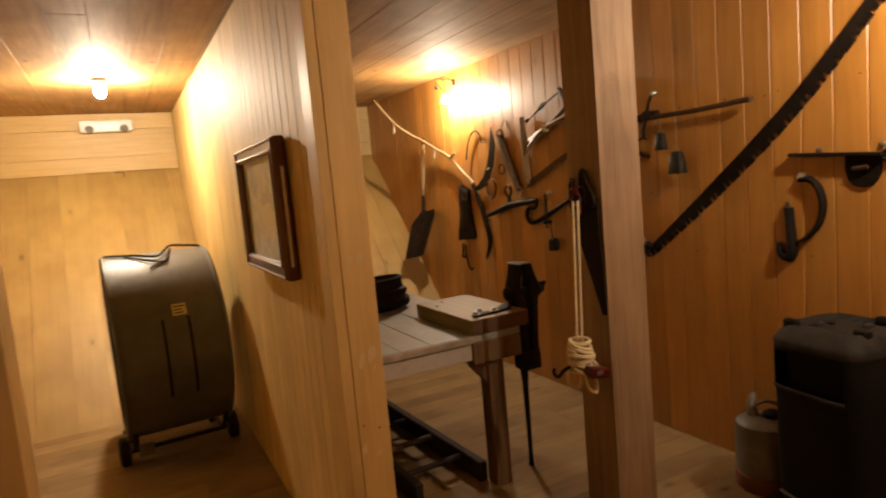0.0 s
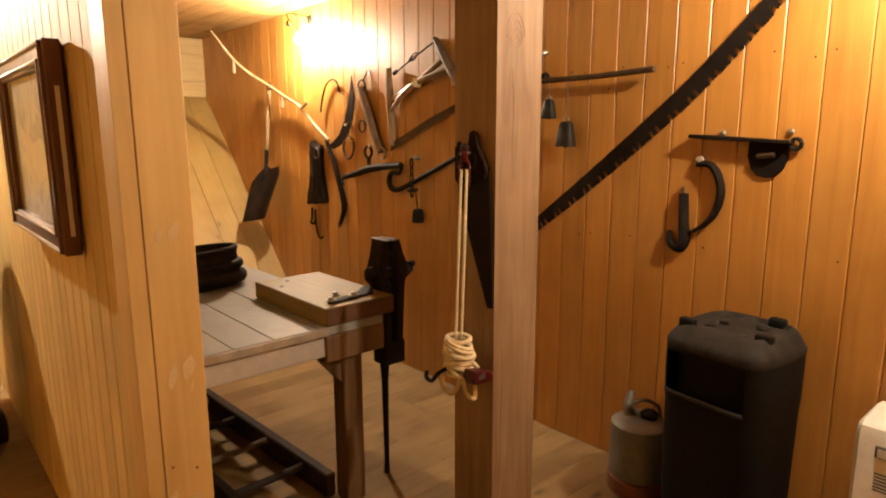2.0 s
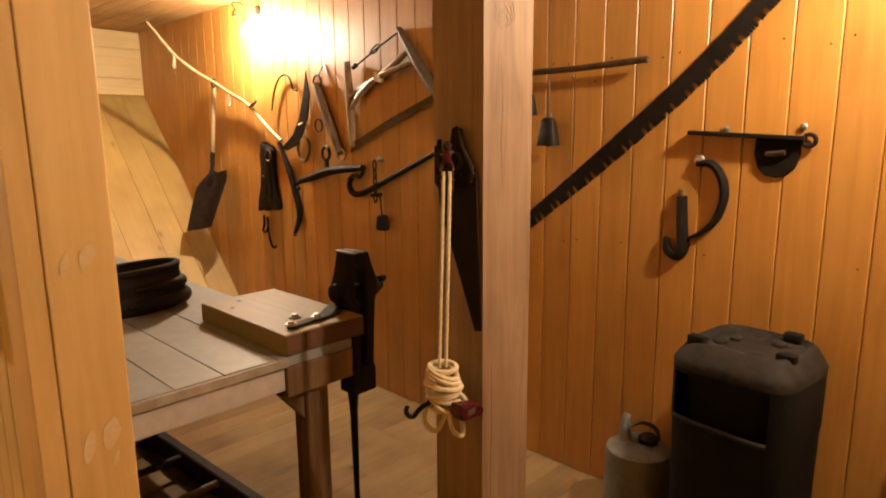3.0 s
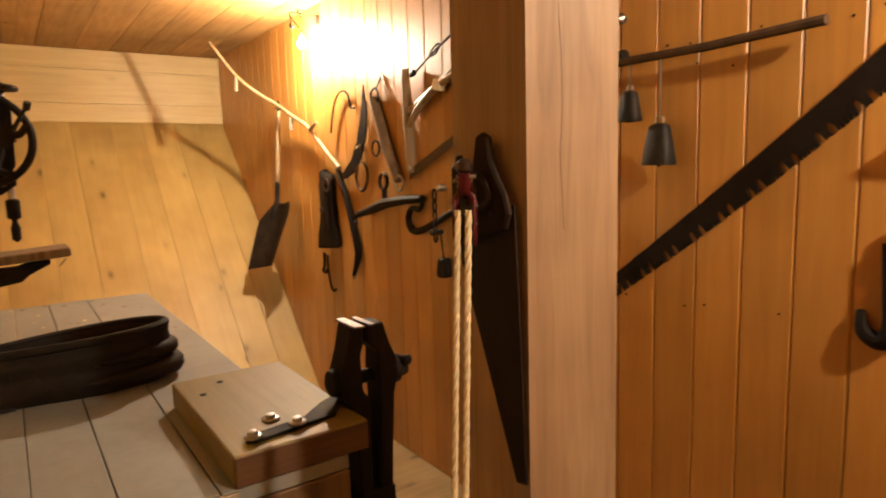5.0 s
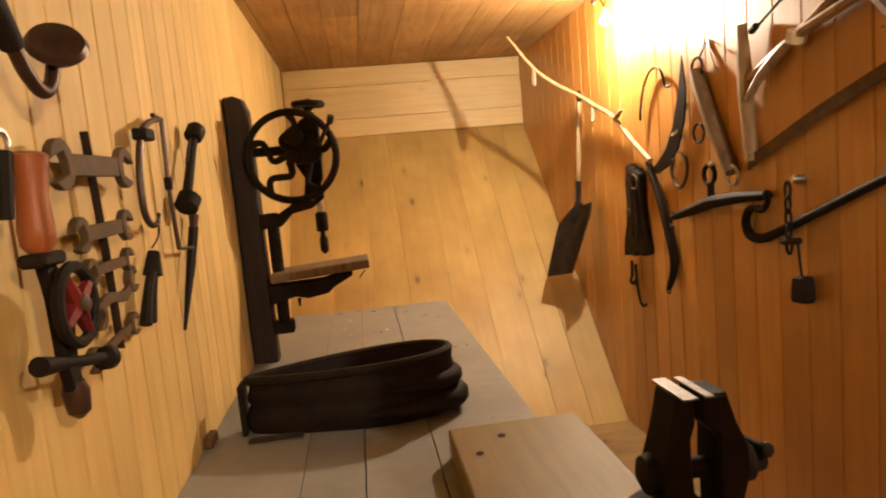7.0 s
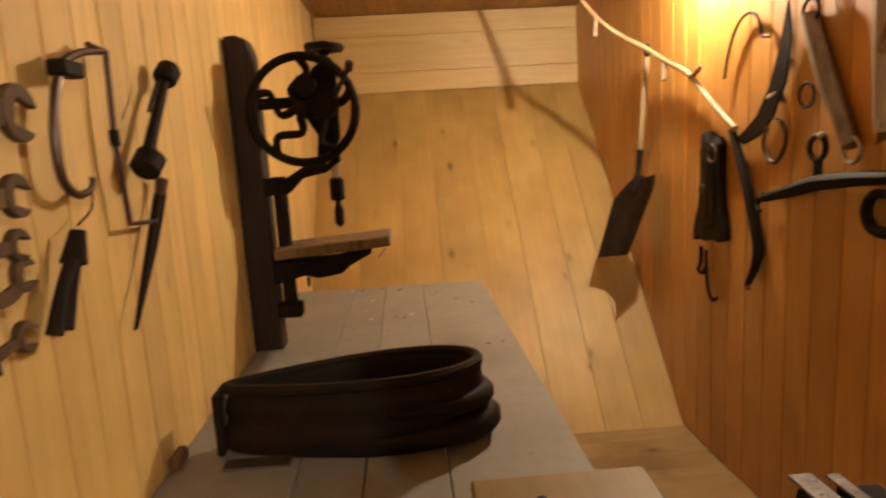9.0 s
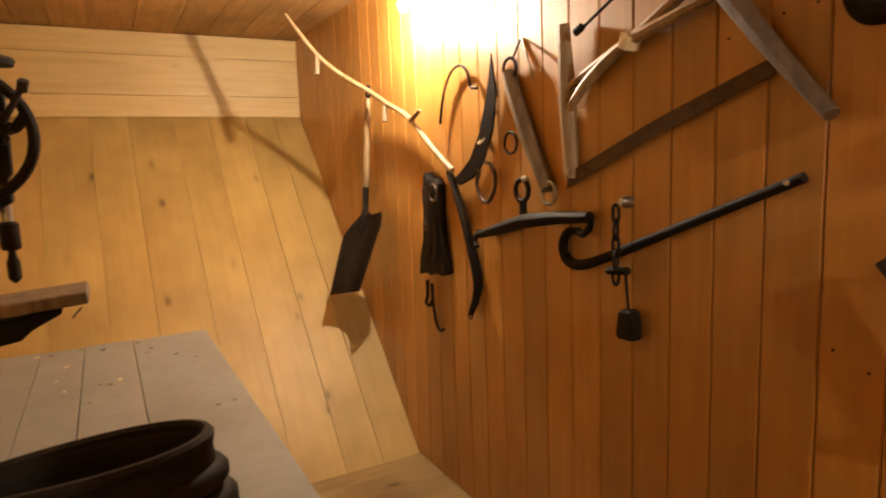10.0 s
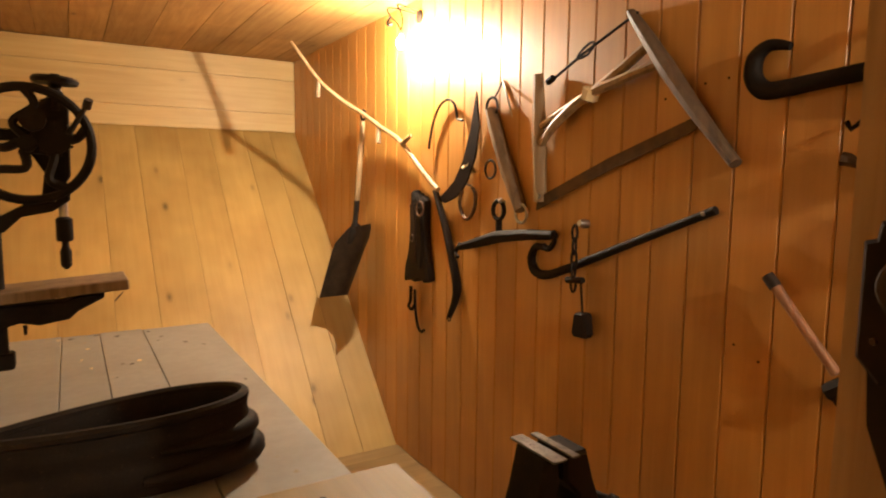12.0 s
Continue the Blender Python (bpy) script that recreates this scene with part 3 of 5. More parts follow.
def horse_collar():
    ob = thing("horse_collar", "black leather horse collar lying on the workbench", "horse collar")
    bm = bmesh.new()
    rows = []
    shape = [(0.757, 0.98, 0.128), (0.775, 1.02, 0.146), (0.80, 1.03, 0.150), (0.822, 1.0, 0.140), (0.838, 0.985, 0.134), (0.855, 1.01, 0.143), (0.872, 1.0, 0.138), (0.886, 0.985, 0.130),
             (0.897, 0.99, 0.132), (0.906, 0.975, 0.126), (0.908, 0.95, 0.116), (0.900, 0.925, 0.108), (0.87, 0.90, 0.100), (0.80, 0.90, 0.098), (0.757, 0.92, 0.100)]
    for z, k, half in shape:
        lean = 0.030 * (0.757 - z) / 0.15
        rows.append([bm.verts.new((x, y, z + 0.028 * (z - 0.757) / 0.15 * (x - 0.82) / 0.6 + 0.003 * noise.noise(Vector((x * 9, y * 9, z * 20))))) for x, y in teardrop(1.105 - lean * 0.4, 3.325 + lean * 0.2, 0.585 * k, half * 0.96)])
    n = len(rows[0])
    for a, b in zip(rows, rows[1:]):
        for k in range(n):
            bm.faces.new((a[k], a[(k + 1) % n], b[(k + 1) % n], b[k]))
    bmesh.ops.recalc_face_normals(bm, faces=bm.faces)
    part("padded_body", bm, LEATHER, ob)
    rim = [(x, y, 0.908 + 0.028 * (x - 0.82) / 0.6) for x, y in teardrop(1.110, 3.32, 0.572, 0.124)]
    part("rim", tube(rim, 0.013, 8, True), LEATHER, ob, "rounded black leather rim")
    low = [(x, y, 0.800) for x, y in teardrop(1.115, 3.32, 0.595, 0.139)][13:33]
    part("roll", tube(low, [0.010, 0.028, 0.034, 0.028, 0.010], 10), LEATHER, ob, "bulging stuffed leather roll")
    mid = [(x, y, 0.858) for x, y in teardrop(1.110, 3.32, 0.592, 0.132)][14:32]
    part("roll", tube(mid, [0.008, 0.022, 0.026, 0.022, 0.008], 10), LEATHER, ob, "bulging stuffed leather roll")
    part("tip_strap", box((0.798, 3.29, 0.757), (0.814, 3.36, 0.900), 0.005, 2), LEATHER, ob, "stiff leather cap strap", False)
    part("underside_plate", box((0.825, 3.225, 0.7565), (0.97, 3.27, 0.760)), STEEL, ob, "pale metal edge", False)
    return ob


horse_collar()


def post_drill():
    ob = thing("post_drill", "black cast iron post drill on a dark oiled timber post", "post drill")
    y = 4.05
    part("post", prism([(TOOLS + 0.004, BENCH_Z + 0.001), (TOOLS + 0.098, BENCH_Z + 0.001), (TOOLS + 0.094, 1.74), (TOOLS + 0.078, 1.785), (TOOLS + 0.045, 1.80), (TOOLS + 0.010, 1.795)], 0.09, "y", y, 0.006), DARK_WOOD, ob, "dark oiled timber post", False)
    cx, cz, r = 0.948, 1.555, 0.168
    ex, ez = Vector((1, 0, 0)), Vector((0, 0, 1))
    hub = Vector((cx, y - 0.02, cz))
    wheel = part("flywheel", tube(circle(hub, r, ex, ez, 40), 0.0145, 8, True), IRON, ob)
    for k in range(5):
        a = radians(72 * k + 20)
        d, s = Vector((math.cos(a), 0, math.sin(a))), Vector((-math.sin(a), 0, math.cos(a)))
        part("spoke", tube(smooth_path([hub + d * 0.02, hub + d * 0.065 + s * 0.032, hub + d * 0.115 - s * 0.026, hub + d * r], 5), [0.015, 0.013, 0.013, 0.015], 6), IRON, wheel)
    part("hub", lathe([(-0.03, 0.026), (0.03, 0.026), (0.034, 0.018)], hub, (0, -1, 0), 14), IRON, wheel)
    # frame with gears in front of the wheel
    part("frame", prism([(0.800, 1.60), (0.93, 1.60), (0.985, 1.69), (1.045, 1.72), (1.060, 1.66), (1.055, 1.46), (1.02, 1.40), (0.975, 1.40), (0.985, 1.47), (0.95, 1.53), (0.93, 1.565), (0.800, 1.565)], 0.035, "y", y + 0.012, 0.004), IRON, ob)
    part("lower_arm", prism([(0.795, 1.345), (0.86, 1.335), (0.93, 1.375), (1.01, 1.38), (1.05, 1.42), (1.05, 1.385), (1.0, 1.35), (0.92, 1.335), (0.875, 1.29), (0.795, 1.285)], 0.05, "y", y - 0.005, 0.004), IRON, ob)
    gear = part("gear", lathe([(0, 0.050), (0.022, 0.050)], (1.015, y - 0.045, 1.575), (0, 1, 0), 24), IRON, ob)
    for k in range(18):
        a = 2 * math.pi * k / 18
        part("tooth", box((-0.004, 0.001, 0.048), (0.004, 0.021, 0.057), 0.0, 1, None, Matrix.Translation((1.015, y - 0.045, 1.575)) @ Matrix.Rotation(a, 4, "Y")), IRON, gear, smooth=False)
    part("pinion", lathe([(0, 0.035), (0.05, 0.035), (0.06, 0.022), (0.09, 0.022)], (0.965, y - 0.075, 1.625), (0, 1, 0), 16), IRON, ob)
    part("feed_wheel", lathe([(0, 0.016), (0.012, 0.022), (0.014, 0.062), (0.026, 0.066), (0.034, 0.060), (0.036, 0.020), (0.044, 0.012)], (1.025, y + 0.03, 1.728), (0.05, 0, 1), 20), IRON, ob)
    part("feed_neck", lathe([(0, 0.024), (0.055, 0.020), (0.08, 0.014)], (1.022, y + 0.03, 1.66), (0.05, 0, 1), 14), IRON, ob)
    part("spindle", lathe([(0, 0.013), (0.40, 0.013)], (1.030, y + 0.028, 1.325), (0, 0, 1), 12), STEEL, ob, "worn steel spindle")
    part("chuck", lathe([(0, 0.020), (0.006, 0.024), (0.070, 0.024), (0.078, 0.014)], (1.030, y + 0.028, 1.255), (0, 0, 1), 14), IRON, ob)
    part("drill_tip", lathe([(0, 0.004), (0.012, 0.016), (0.055, 0.017), (0.075, 0.010), (0.095, 0.010)], (1.030, y + 0.028, 1.165), (0, 0, 1), 12), IRON, ob)
    crank = part("crank", tube([(1.055, y - 0.06, 1.585), (1.105, y - 0.06, 1.672)], [0.009, 0.007], 8), IRON, ob)
    part("crank_grip", tube([(1.105, y - 0.06, 1.665), (1.112, y - 0.075, 1.690)], 0.013, 8), DARK_WOOD, crank)
    part("column", lathe([(0, 0.024), (0.46, 0.024)], (0.842, y + 0.02, 0.885), (0, 0, 1), 14), IRON, ob)
    part("column_foot", box((0.800, y - 0.012, 0.868), (0.880, y + 0.05, 0.918), 0.006), IRON, ob)
    part("table_arm", prism([(0.800, 1.065), (1.020, 1.070), (1.060, 1.085), (1.130, 1.086), (1.128, 1.072), (1.055, 1.035), (1.030, 1.012), (0.95, 1.000), (0.90, 1.012), (0.800, 0.985)], 0.07, "y", y - 0.02, 0.005), IRON, ob)
    part("clamp_screw", lathe([(0, 0.004), (0.03, 0.007)], (0.912, y + 0.0, 0.972), (0, 0, 1), 8), IRON, ob)
    board_m = Matrix.Translation((1.01, y + 0.02, 1.1085)) @ Matrix.Rotation(radians(-3.5), 4, "Y")
    part("table_board", box((-0.19, -0.10, -0.017), (0.188, 0.10, 0.017), 0.004, 1, None, board_m), GREY_WOOD, ob, "rough sawn board table", False)
    part("splinter", tube([(1.18, y - 0.07, 1.095), (1.155, y - 0.075, 1.068)], 0.0025, 5), GREY_WOOD, ob)
    return ob


post_drill()


def crate_frame():
    """A long dark frame with cross rungs under the bench."""
    ob = thing("ladder", "dark wooden ladder lying on the floor under the workbench", "ladder")
    m = pose(1.18, 3.30, 0.0, 0, 0, 2.5)
    ob.matrix_basis = m
    for x in (-0.19, 0.16):
        part("rail", box((x, -0.80, 0.002), (x + 0.045, 1.15, 0.105), 0.006), DARK_WOOD, ob, smooth=False)
    for k in range(6):
        y = -0.62 + k * 0.31
        part("rung", lathe([(0, 0.016), (0.31, 0.016)], (-0.147, y, 0.075), (1, 0, 0), 10), GREY_WOOD if k % 2 else DARK_WOOD, ob)
    return ob


crate_frame()
dark_box = thing("storage_box", "black wooden box pushed under the workbench", "box", pose(0.93, 4.05, 0, 0, 0, 3))
part("body", box((-0.20, -0.42, 0.0), (0.20, 0.42, 0.30), 0.006), DARK_WOOD, dark_box, smooth=False)
part("lid", box((-0.21, -0.43, 0.301), (0.21, 0.43, 0.325), 0.004), DARK_WOOD, dark_box, smooth=False)


# ---- tools on the tool wall ----
TW = TOOLS + 0.020


def wrench(y0, z0, y1, z1, jaw, width, curve=0.0):
    """An open-ended spanner from one jaw to the other, flat on the tool wall."""
    ob = thing("wrench", "brown rusted open-ended wrench hung on the tool wall", "wrench", group="wrenches on the tool wall")
    a, b = Vector((y0, z0)), Vector((y1, z1))
    d = (b - a).normalized()
    s = Vector((-d.y, d.x))
    n = 8
    def mid(t):
        return a.lerp(b, t) + s * curve * math.sin(2 * math.pi * t)
    up = [mid(0.13 + 0.74 * i / n) + s * width / 2 for i in range(n + 1)]
    dn = [mid(0.13 + 0.74 * i / n) - s * width / 2 for i in range(n + 1)]
    x = TW + 0.010
    part("shank", prism([tuple(p) for p in up] + [tuple(p) for p in reversed(dn)], 0.010, "x", x, 0.0015), WRENCH_STEEL, ob)
    for c, way, tip in ((mid(0.06), -d, 18), (mid(0.94), d, -18)):
        ang = math.atan2(way.y, way.x) + radians(tip)
        w, v = Vector((math.cos(ang), math.sin(ang))), Vector((-math.sin(ang), math.cos(ang)))
        pts = [c + jaw * (math.cos(t) * w + math.sin(t) * v) for t in (radians(q) for q in range(32, 329, 22))]
        pts += [c + w * jaw * 0.85 - v * jaw * 0.46, c - w * jaw * 0.28 - v * jaw * 0.46, c - w * jaw * 0.42, c - w * jaw * 0.28 + v * jaw * 0.46, c + w * jaw * 0.85 + v * jaw * 0.46]
        part("jaw", prism([tuple(p) for p in pts], 0.014, "x", x - 0.002, 0.0015), WRENCH_STEEL, ob)
    return ob


wrench(2.575, 1.490, 2.875, 1.494, 0.040, 0.036)
wrench(2.612, 1.378, 2.838, 1.384, 0.030, 0.026)
wrench(2.632, 1.316, 2.822, 1.319, 0.023, 0.018)
wrench(2.640, 1.232, 2.822, 1.288, 0.024, 0.020, 0.016)
wrench(2.598, 1.176, 2.806, 1.200, 0.022, 0.014)
hanger = tagged(link("wrench_strap", tube(smooth_path([(TW + 0.006, 2.722, 1.552), (TW + 0.006, 2.730, 1.45), (TW + 0.006, 2.738, 1.33), (TW + 0.006, 2.742, 1.165)]), 0.010, 6, flat=0.35), HORSE_LEATHER, smooth=True),
                "brown leather strap holding a row of wrenches", "strap")

hook_tool = thing("hook_tool", "thin curved iron hook hung on the tool wall", "hook")
part("hook", tube(smooth_path([(TW + 0.012, 3.155, 1.618), (TW + 0.014, 3.06, 1.602), (TW + 0.014, 2.992, 1.570), (TW + 0.012, 2.955, 1.490), (TW + 0.012, 2.950, 1.405), (TW + 0.012, 2.985, 1.374), (TW + 0.012, 3.030, 1.378), (TW + 0.012, 3.050, 1.396)]), [0.006, 0.0075, 0.008, 0.007, 0.004], 8), BRONZE, hook_tool)
part("ferrule", box((TW, 2.972, 1.556), (TW + 0.03, 3.035, 1.582), 0.004), IRON, hook_tool)
rod_tool = thing("bent_rod", "thin bent iron rod with a square foot", "rod")
part("rod", tube([(TW + 0.010, 3.100, 1.622), (TW + 0.010, 3.165, 1.620), (TW + 0.010, 3.150, 1.460), (TW + 0.010, 3.166, 1.305), (TW + 0.010, 3.285, 1.296)], 0.0055, 8), BRONZE, rod_tool)
part("joint", tube([(TW + 0.010, 3.151, 1.480), (TW + 0.010, 3.152, 1.450)], 0.009, 8), IRON, rod_tool)
socket = thing("socket_wrench", "dark iron socket wrench hung on the tool wall", "wrench")
part("bar", tube([(TW + 0.020, 3.262, 1.430), (TW + 0.020, 3.418, 1.600)], [0.013, 0.011], 10), IRON, socket)
part("head", lathe([(-0.022, 0.022), (-0.016, 0.026), (0.016, 0.026), (0.022, 0.022)], (TW + 0.022, 3.425, 1.608), (0.2, 0.68, 0.73), 12), IRON, socket)
part("head", lathe([(-0.026, 0.020), (-0.018, 0.030), (0.018, 0.030), (0.026, 0.020)], (TW + 0.024, 3.250, 1.416), (0.2, 0.68, 0.73), 12), IRON, socket)
part("guard", tube([(TW + 0.022, 3.295, 1.52), (TW + 0.022, 3.36, 1.585)], 0.004, 6), IRON, socket)
file_tool = thing("file", "long dark tapered steel file hung on the tool wall", "file")
part("blade", tube([(TW + 0.008, 3.335, 1.350), (TW + 0.008, 3.26, 1.255), (TW + 0.008, 3.130, 1.108)], [0.013, 0.012, 0.004], 4, flat=0.45), IRON, file_tool)
part("tang", tube([(TW + 0.008, 3.352, 1.378), (TW + 0.008, 3.333, 1.345)], [0.014, 0.010], 8), BRONZE, file_tool)
pliers = thing("pliers", "old dark iron pliers hung on the tool wall", "pliers")
part("jaw", tube([(TW + 0.012, 2.972, 1.318), (TW + 0.012, 2.945, 1.270)], [0.012, 0.020], 8, flat=0.5), IRON, pliers)
for dy in (-0.012, 0.014):
    part("handle", tube(smooth_path([(TW + 0.012, 2.945 + dy * 0.3, 1.275), (TW + 0.012, 2.912 + dy, 1.235), (TW + 0.012, 2.878 + dy * 1.1, 1.180)]), [0.011, 0.010, 0.013], 8), IRON, pliers)
part("wire_loop", tube(smooth_path([(TW + 0.008, 3.045, 1.40), (TW + 0.006, 3.04, 1.35), (TW + 0.006, 2.985, 1.325)]), 0.002, 5), BRONZE, pliers)

hand_drill = thing("hand_drill", "hand drill with orange wooden handle and red wheel", "hand drill")
part("grip", lathe([(0, 0.013), (0.010, 0.021), (0.030, 0.023), (0.075, 0.019), (0.115, 0.024), (0.130, 0.026), (0.134, 0.020)], (TW + 0.030, 2.462, 1.366), (0, 0.06, 1), 16), ORANGE_WOOD, hand_drill, "orange turned wooden handle")
part("collar", box((TW + 0.012, 2.435, 1.347), (TW + 0.048, 2.500, 1.366), 0.005), IRON, hand_drill)
part("frame", prism([(2.460, 1.350), (2.492, 1.350), (2.518, 1.300), (2.514, 1.20), (2.518, 1.165), (2.486, 1.165), (2.476, 1.21), (2.472, 1.30)], 0.016, "x", TW + 0.020, 0.003), IRON, hand_drill)
drill_hub = (TW + 0.046, 2.508, 1.285)
RED_SPOKE = surface("bright_red_enamel", (0.12, 0.010, 0.010), (0.19, 0.018, 0.016), 0.6, 0, 12.0, 0.2, spec=0.2)
dwheel = part("wheel", tube(circle(drill_hub, 0.055, (0, 1, 0), (0, 0, 1), 28), 0.009, 8, True), IRON, hand_drill)
for k in range(4):
    a = radians(90 * k + 30)
    part("spoke", tube([drill_hub, Vector(drill_hub) + 0.053 * Vector((0, math.cos(a), math.sin(a)))], [0.014, 0.008], 6), RED_SPOKE, dwheel, "red painted spoke")
part("wheel_hub", lathe([(-0.012, 0.014), (0.014, 0.014), (0.018, 0.008)], drill_hub, (1, 0, 0), 12), RUST, dwheel)
part("side_handle", tube([(TW + 0.03, 2.415, 1.222), (TW + 0.03, 2.500, 1.204), (TW + 0.03, 2.612, 1.180)], [0.014, 0.008, 0.010], 10), IRON, hand_drill)
part("side_knob", lathe([(0, 0.008), (0.008, 0.019), (0.026, 0.020), (0.036, 0.010)], (TW + 0.03, 2.600, 1.182), (0, 1, -0.2), 14), IRON, hand_drill)
part("chuck", lathe([(0, 0.006), (0.010, 0.016), (0.040, 0.019), (0.056, 0.014)], (TW + 0.028, 2.508, 1.120), (0, -0.1, 1), 14), BRONZE, hand_drill)

brace = thing("bit_brace", "carpenter's bit brace with a round dark knob", "brace")
part("knob", lathe([(-0.012, 0.011), (-0.004, 0.035), (0.006, 0.042), (0.016, 0.036), (0.021, 0.012)], (TW + 0.045, 2.575, 1.657), (0.32, -0.66, 0.49), 20), BRONZE, brace)
part("crank", tube(smooth_path([(TW + 0.036, 2.582, 1.650), (TW + 0.036, 2.560, 1.605), (TW + 0.036, 2.528, 1.588), (TW + 0.036, 2.490, 1.608), (TW + 0.036, 2.465, 1.640)]), 0.010, 10), BRONZE, brace)
part("grip", tube([(TW + 0.036, 2.467, 1.636), (TW + 0.036, 2.42, 1.690)], [0.015, 0.019], 10), IRON, brace)
auger = thing("auger_bit", "dark iron auger bit hung on the tool wall", "auger bit")
part("shaft", tube([(TW + 0.018, 2.432, 1.50), (TW + 0.018, 2.418, 1.415)], [0.014, 0.010], 8), IRON, auger)
part("ring", tube(circle((TW + 0.018, 2.436, 1.512), 0.016, (0, 1, 0), (0, 0, 1), 14), 0.004, 6, True), STEEL, auger)
# small brown block stands in for the horse collar's shadow on the wall
collar_shade = thing("collar_shade_block", "small brown block standing in for the collar's shadow at the wall", "wedge")
part("body", box((TOOLS + 0.002, 3.24, BENCH_Z + 0.001), (TOOLS + 0.026, 3.31, 0.786), 0.005), BENCH_WOOD, collar_shade)


# ---- tools on the varnished wall ----
EW = EAST


def peg(y, z, length=0.05, parent=None):
    return part("peg", tube([(EW, y, z), (EW - length, y, z + 0.006)], 0.005, 6), STEEL, parent)


SAW_DARK = surface("blackened_blade", (0.010, 0.005, 0.003), (0.020, 0.011, 0.006), 0.8, 0.0, 16.0, 0.2, spec=0.1)
scythe = thing("scythe", "old scythe with a curved pale wooden snath", "scythe")
snath = part("snath", tube(smooth_path([(2.150, 5.275, 2.215), (2.184, 5.240, 2.150), (2.233, 5.190, 2.056), (2.285, 5.130, 1.970), (2.375, 5.065, 1.883), (2.445, 4.96, 1.810), (2.475, 4.80, 1.730), (2.485, 4.60, 1.650), (2.490, 4.385, 1.505), (2.492, 4.235, 1.415)]), [0.008, 0.010, 0.011, 0.012, 0.012, 0.013], 10), PALE_WOOD, scythe, "pale curved wooden handle")
for x, y, z, dz in ((2.262, 5.155, 2.00, -0.095), (2.472, 4.82, 1.735, -0.085)):
    part("grip", tube([(x, y, z), (x - 0.01, y - 0.01, z + dz)], [0.011, 0.014], 8), GREY_WOOD, snath)
part("nib", tube([(2.478, 4.56, 1.64), (2.478, 4.47, 1.672)], [0.013, 0.008], 8), PALE_WOOD, snath)
part("blade", prism([(4.245, 1.375), (4.19, 1.405), (4.11, 1.455), (4.04, 1.545), (3.985, 1.67), (3.945, 1.820), (3.918, 1.68), (3.945, 1.555), (4.01, 1.445), (4.09, 1.385), (4.19, 1.355)], 0.008, "x", 2.498, 0.002), SAW_DARK, scythe, "dark curved steel blade")
part("blade_tie", tube(circle((2.50, 4.015, 1.525), 0.022, (0.45, 0.6, 0.3), (0.6, -0.4, 0.6), 12), 0.004, 6, True), ROPE, scythe)
hame = thing("harness_hame", "dark curved wooden harness hame with iron tip", "harness hame")
part("bow", tube(smooth_path([(2.495, 4.262, 1.410), (2.497, 4.185, 1.270), (2.497, 4.122, 1.135), (2.497, 4.072, 1.00), (2.497, 4.085, 0.925), (2.497, 4.130, 0.850)]), [0.018, 0.022, 0.024, 0.026, 0.022, 0.016], 10, flat=0.7), IRON, hame)
part("tip_ring", tube(circle((2.497, 4.136, 0.84), 0.014, (0, 1, 0), (0, 0, 1), 12), 0.004, 6, True), RUST, hame)

SCOOP = surface("sooty_scoop_iron", (0.020, 0.012, 0.007), (0.055, 0.032, 0.018), 0.7, 0.1, 16.0, 0.4, spec=0.25)
shovel = thing("coal_shovel", "short coal shovel with a pale handle and dark blade", "shovel")
part("handle", tube([(2.50, 5.10, 1.79), (2.497, 5.13, 1.60), (2.495, 5.18, 1.33)], [0.015, 0.017, 0.016], 10), PALE_WOOD, shovel, "pale worn wooden handle")
part("loop", tube(circle((2.50, 5.095, 1.82), 0.028, (0, 1, 0), (0, 0, 1), 14), 0.007, 6, True), IRON, shovel)
part("neck", tube(smooth_path([(2.495, 5.18, 1.335), (2.49, 5.185, 1.25), (2.475, 5.17, 1.19), (2.45, 5.15, 1.14)]), [0.018, 0.015, 0.018], 8), IRON, shovel)
bm = bmesh.new()
grid = []
for i in range(10):
    u = i / 9
    c = Vector((2.474, 5.085, 1.195)).lerp(Vector((2.345, 5.120, 0.790)), u)
    wide = (0.128 - 0.012 * u) * min(1, 0.34 + 2.9 * u) ** 0.5
    deep = 0.10 * min(1, 0.25 + 3 * u)
    near = 1.30 - 0.25 * u
    grid.append([bm.verts.new(c + Vector((0.36, -0.86, 0.18)).normalized() * wide * v * (near if v > 0 else 1.0) + Vector((-0.80, -0.50, 0.10)).normalized() * deep * (v * v - 0.4) * (1 - 0.3 * u)) for v in (-1, -0.9, -0.6, -0.25, 0.25, 0.6, 0.9, 1)])
for a, b in zip(grid, grid[1:]):
    for k in range(7):
        bm.faces.new((a[k], a[k + 1], b[k + 1], b[k]))
bmesh.ops.solidify(bm, geom=bm.faces[:], thickness=0.005)
part("socket", lathe([(0, 0.024), (0.05, 0.030), (0.09, 0.026), (0.13, 0.012)], (2.480, 5.150, 1.205), (-0.35, 0.05, -0.94), 12), IRON, shovel, "black iron socket")
part("blade", bm, SCOOP, shovel, "dark rusty scoop blade")

strap = thing("harness_strap", "bundle of black leather harness straps on the wall", "harness")
part("leather", prism([(4.462, 1.40), (4.440, 1.41), (4.425, 1.375), (4.400, 1.395), (4.385, 1.36), (4.360, 1.385), (4.340, 1.36), (4.345, 1.24), (4.330, 1.12), (4.300, 1.02), (4.296, 0.985), (4.335, 0.972), (4.385, 0.985), (4.44, 0.962), (4.500, 0.975), (4.535, 0.955), (4.520, 1.04), (4.485, 1.12), (4.470, 1.25)], 0.052, "x", 2.470, 0.010), LEATHER, strap)
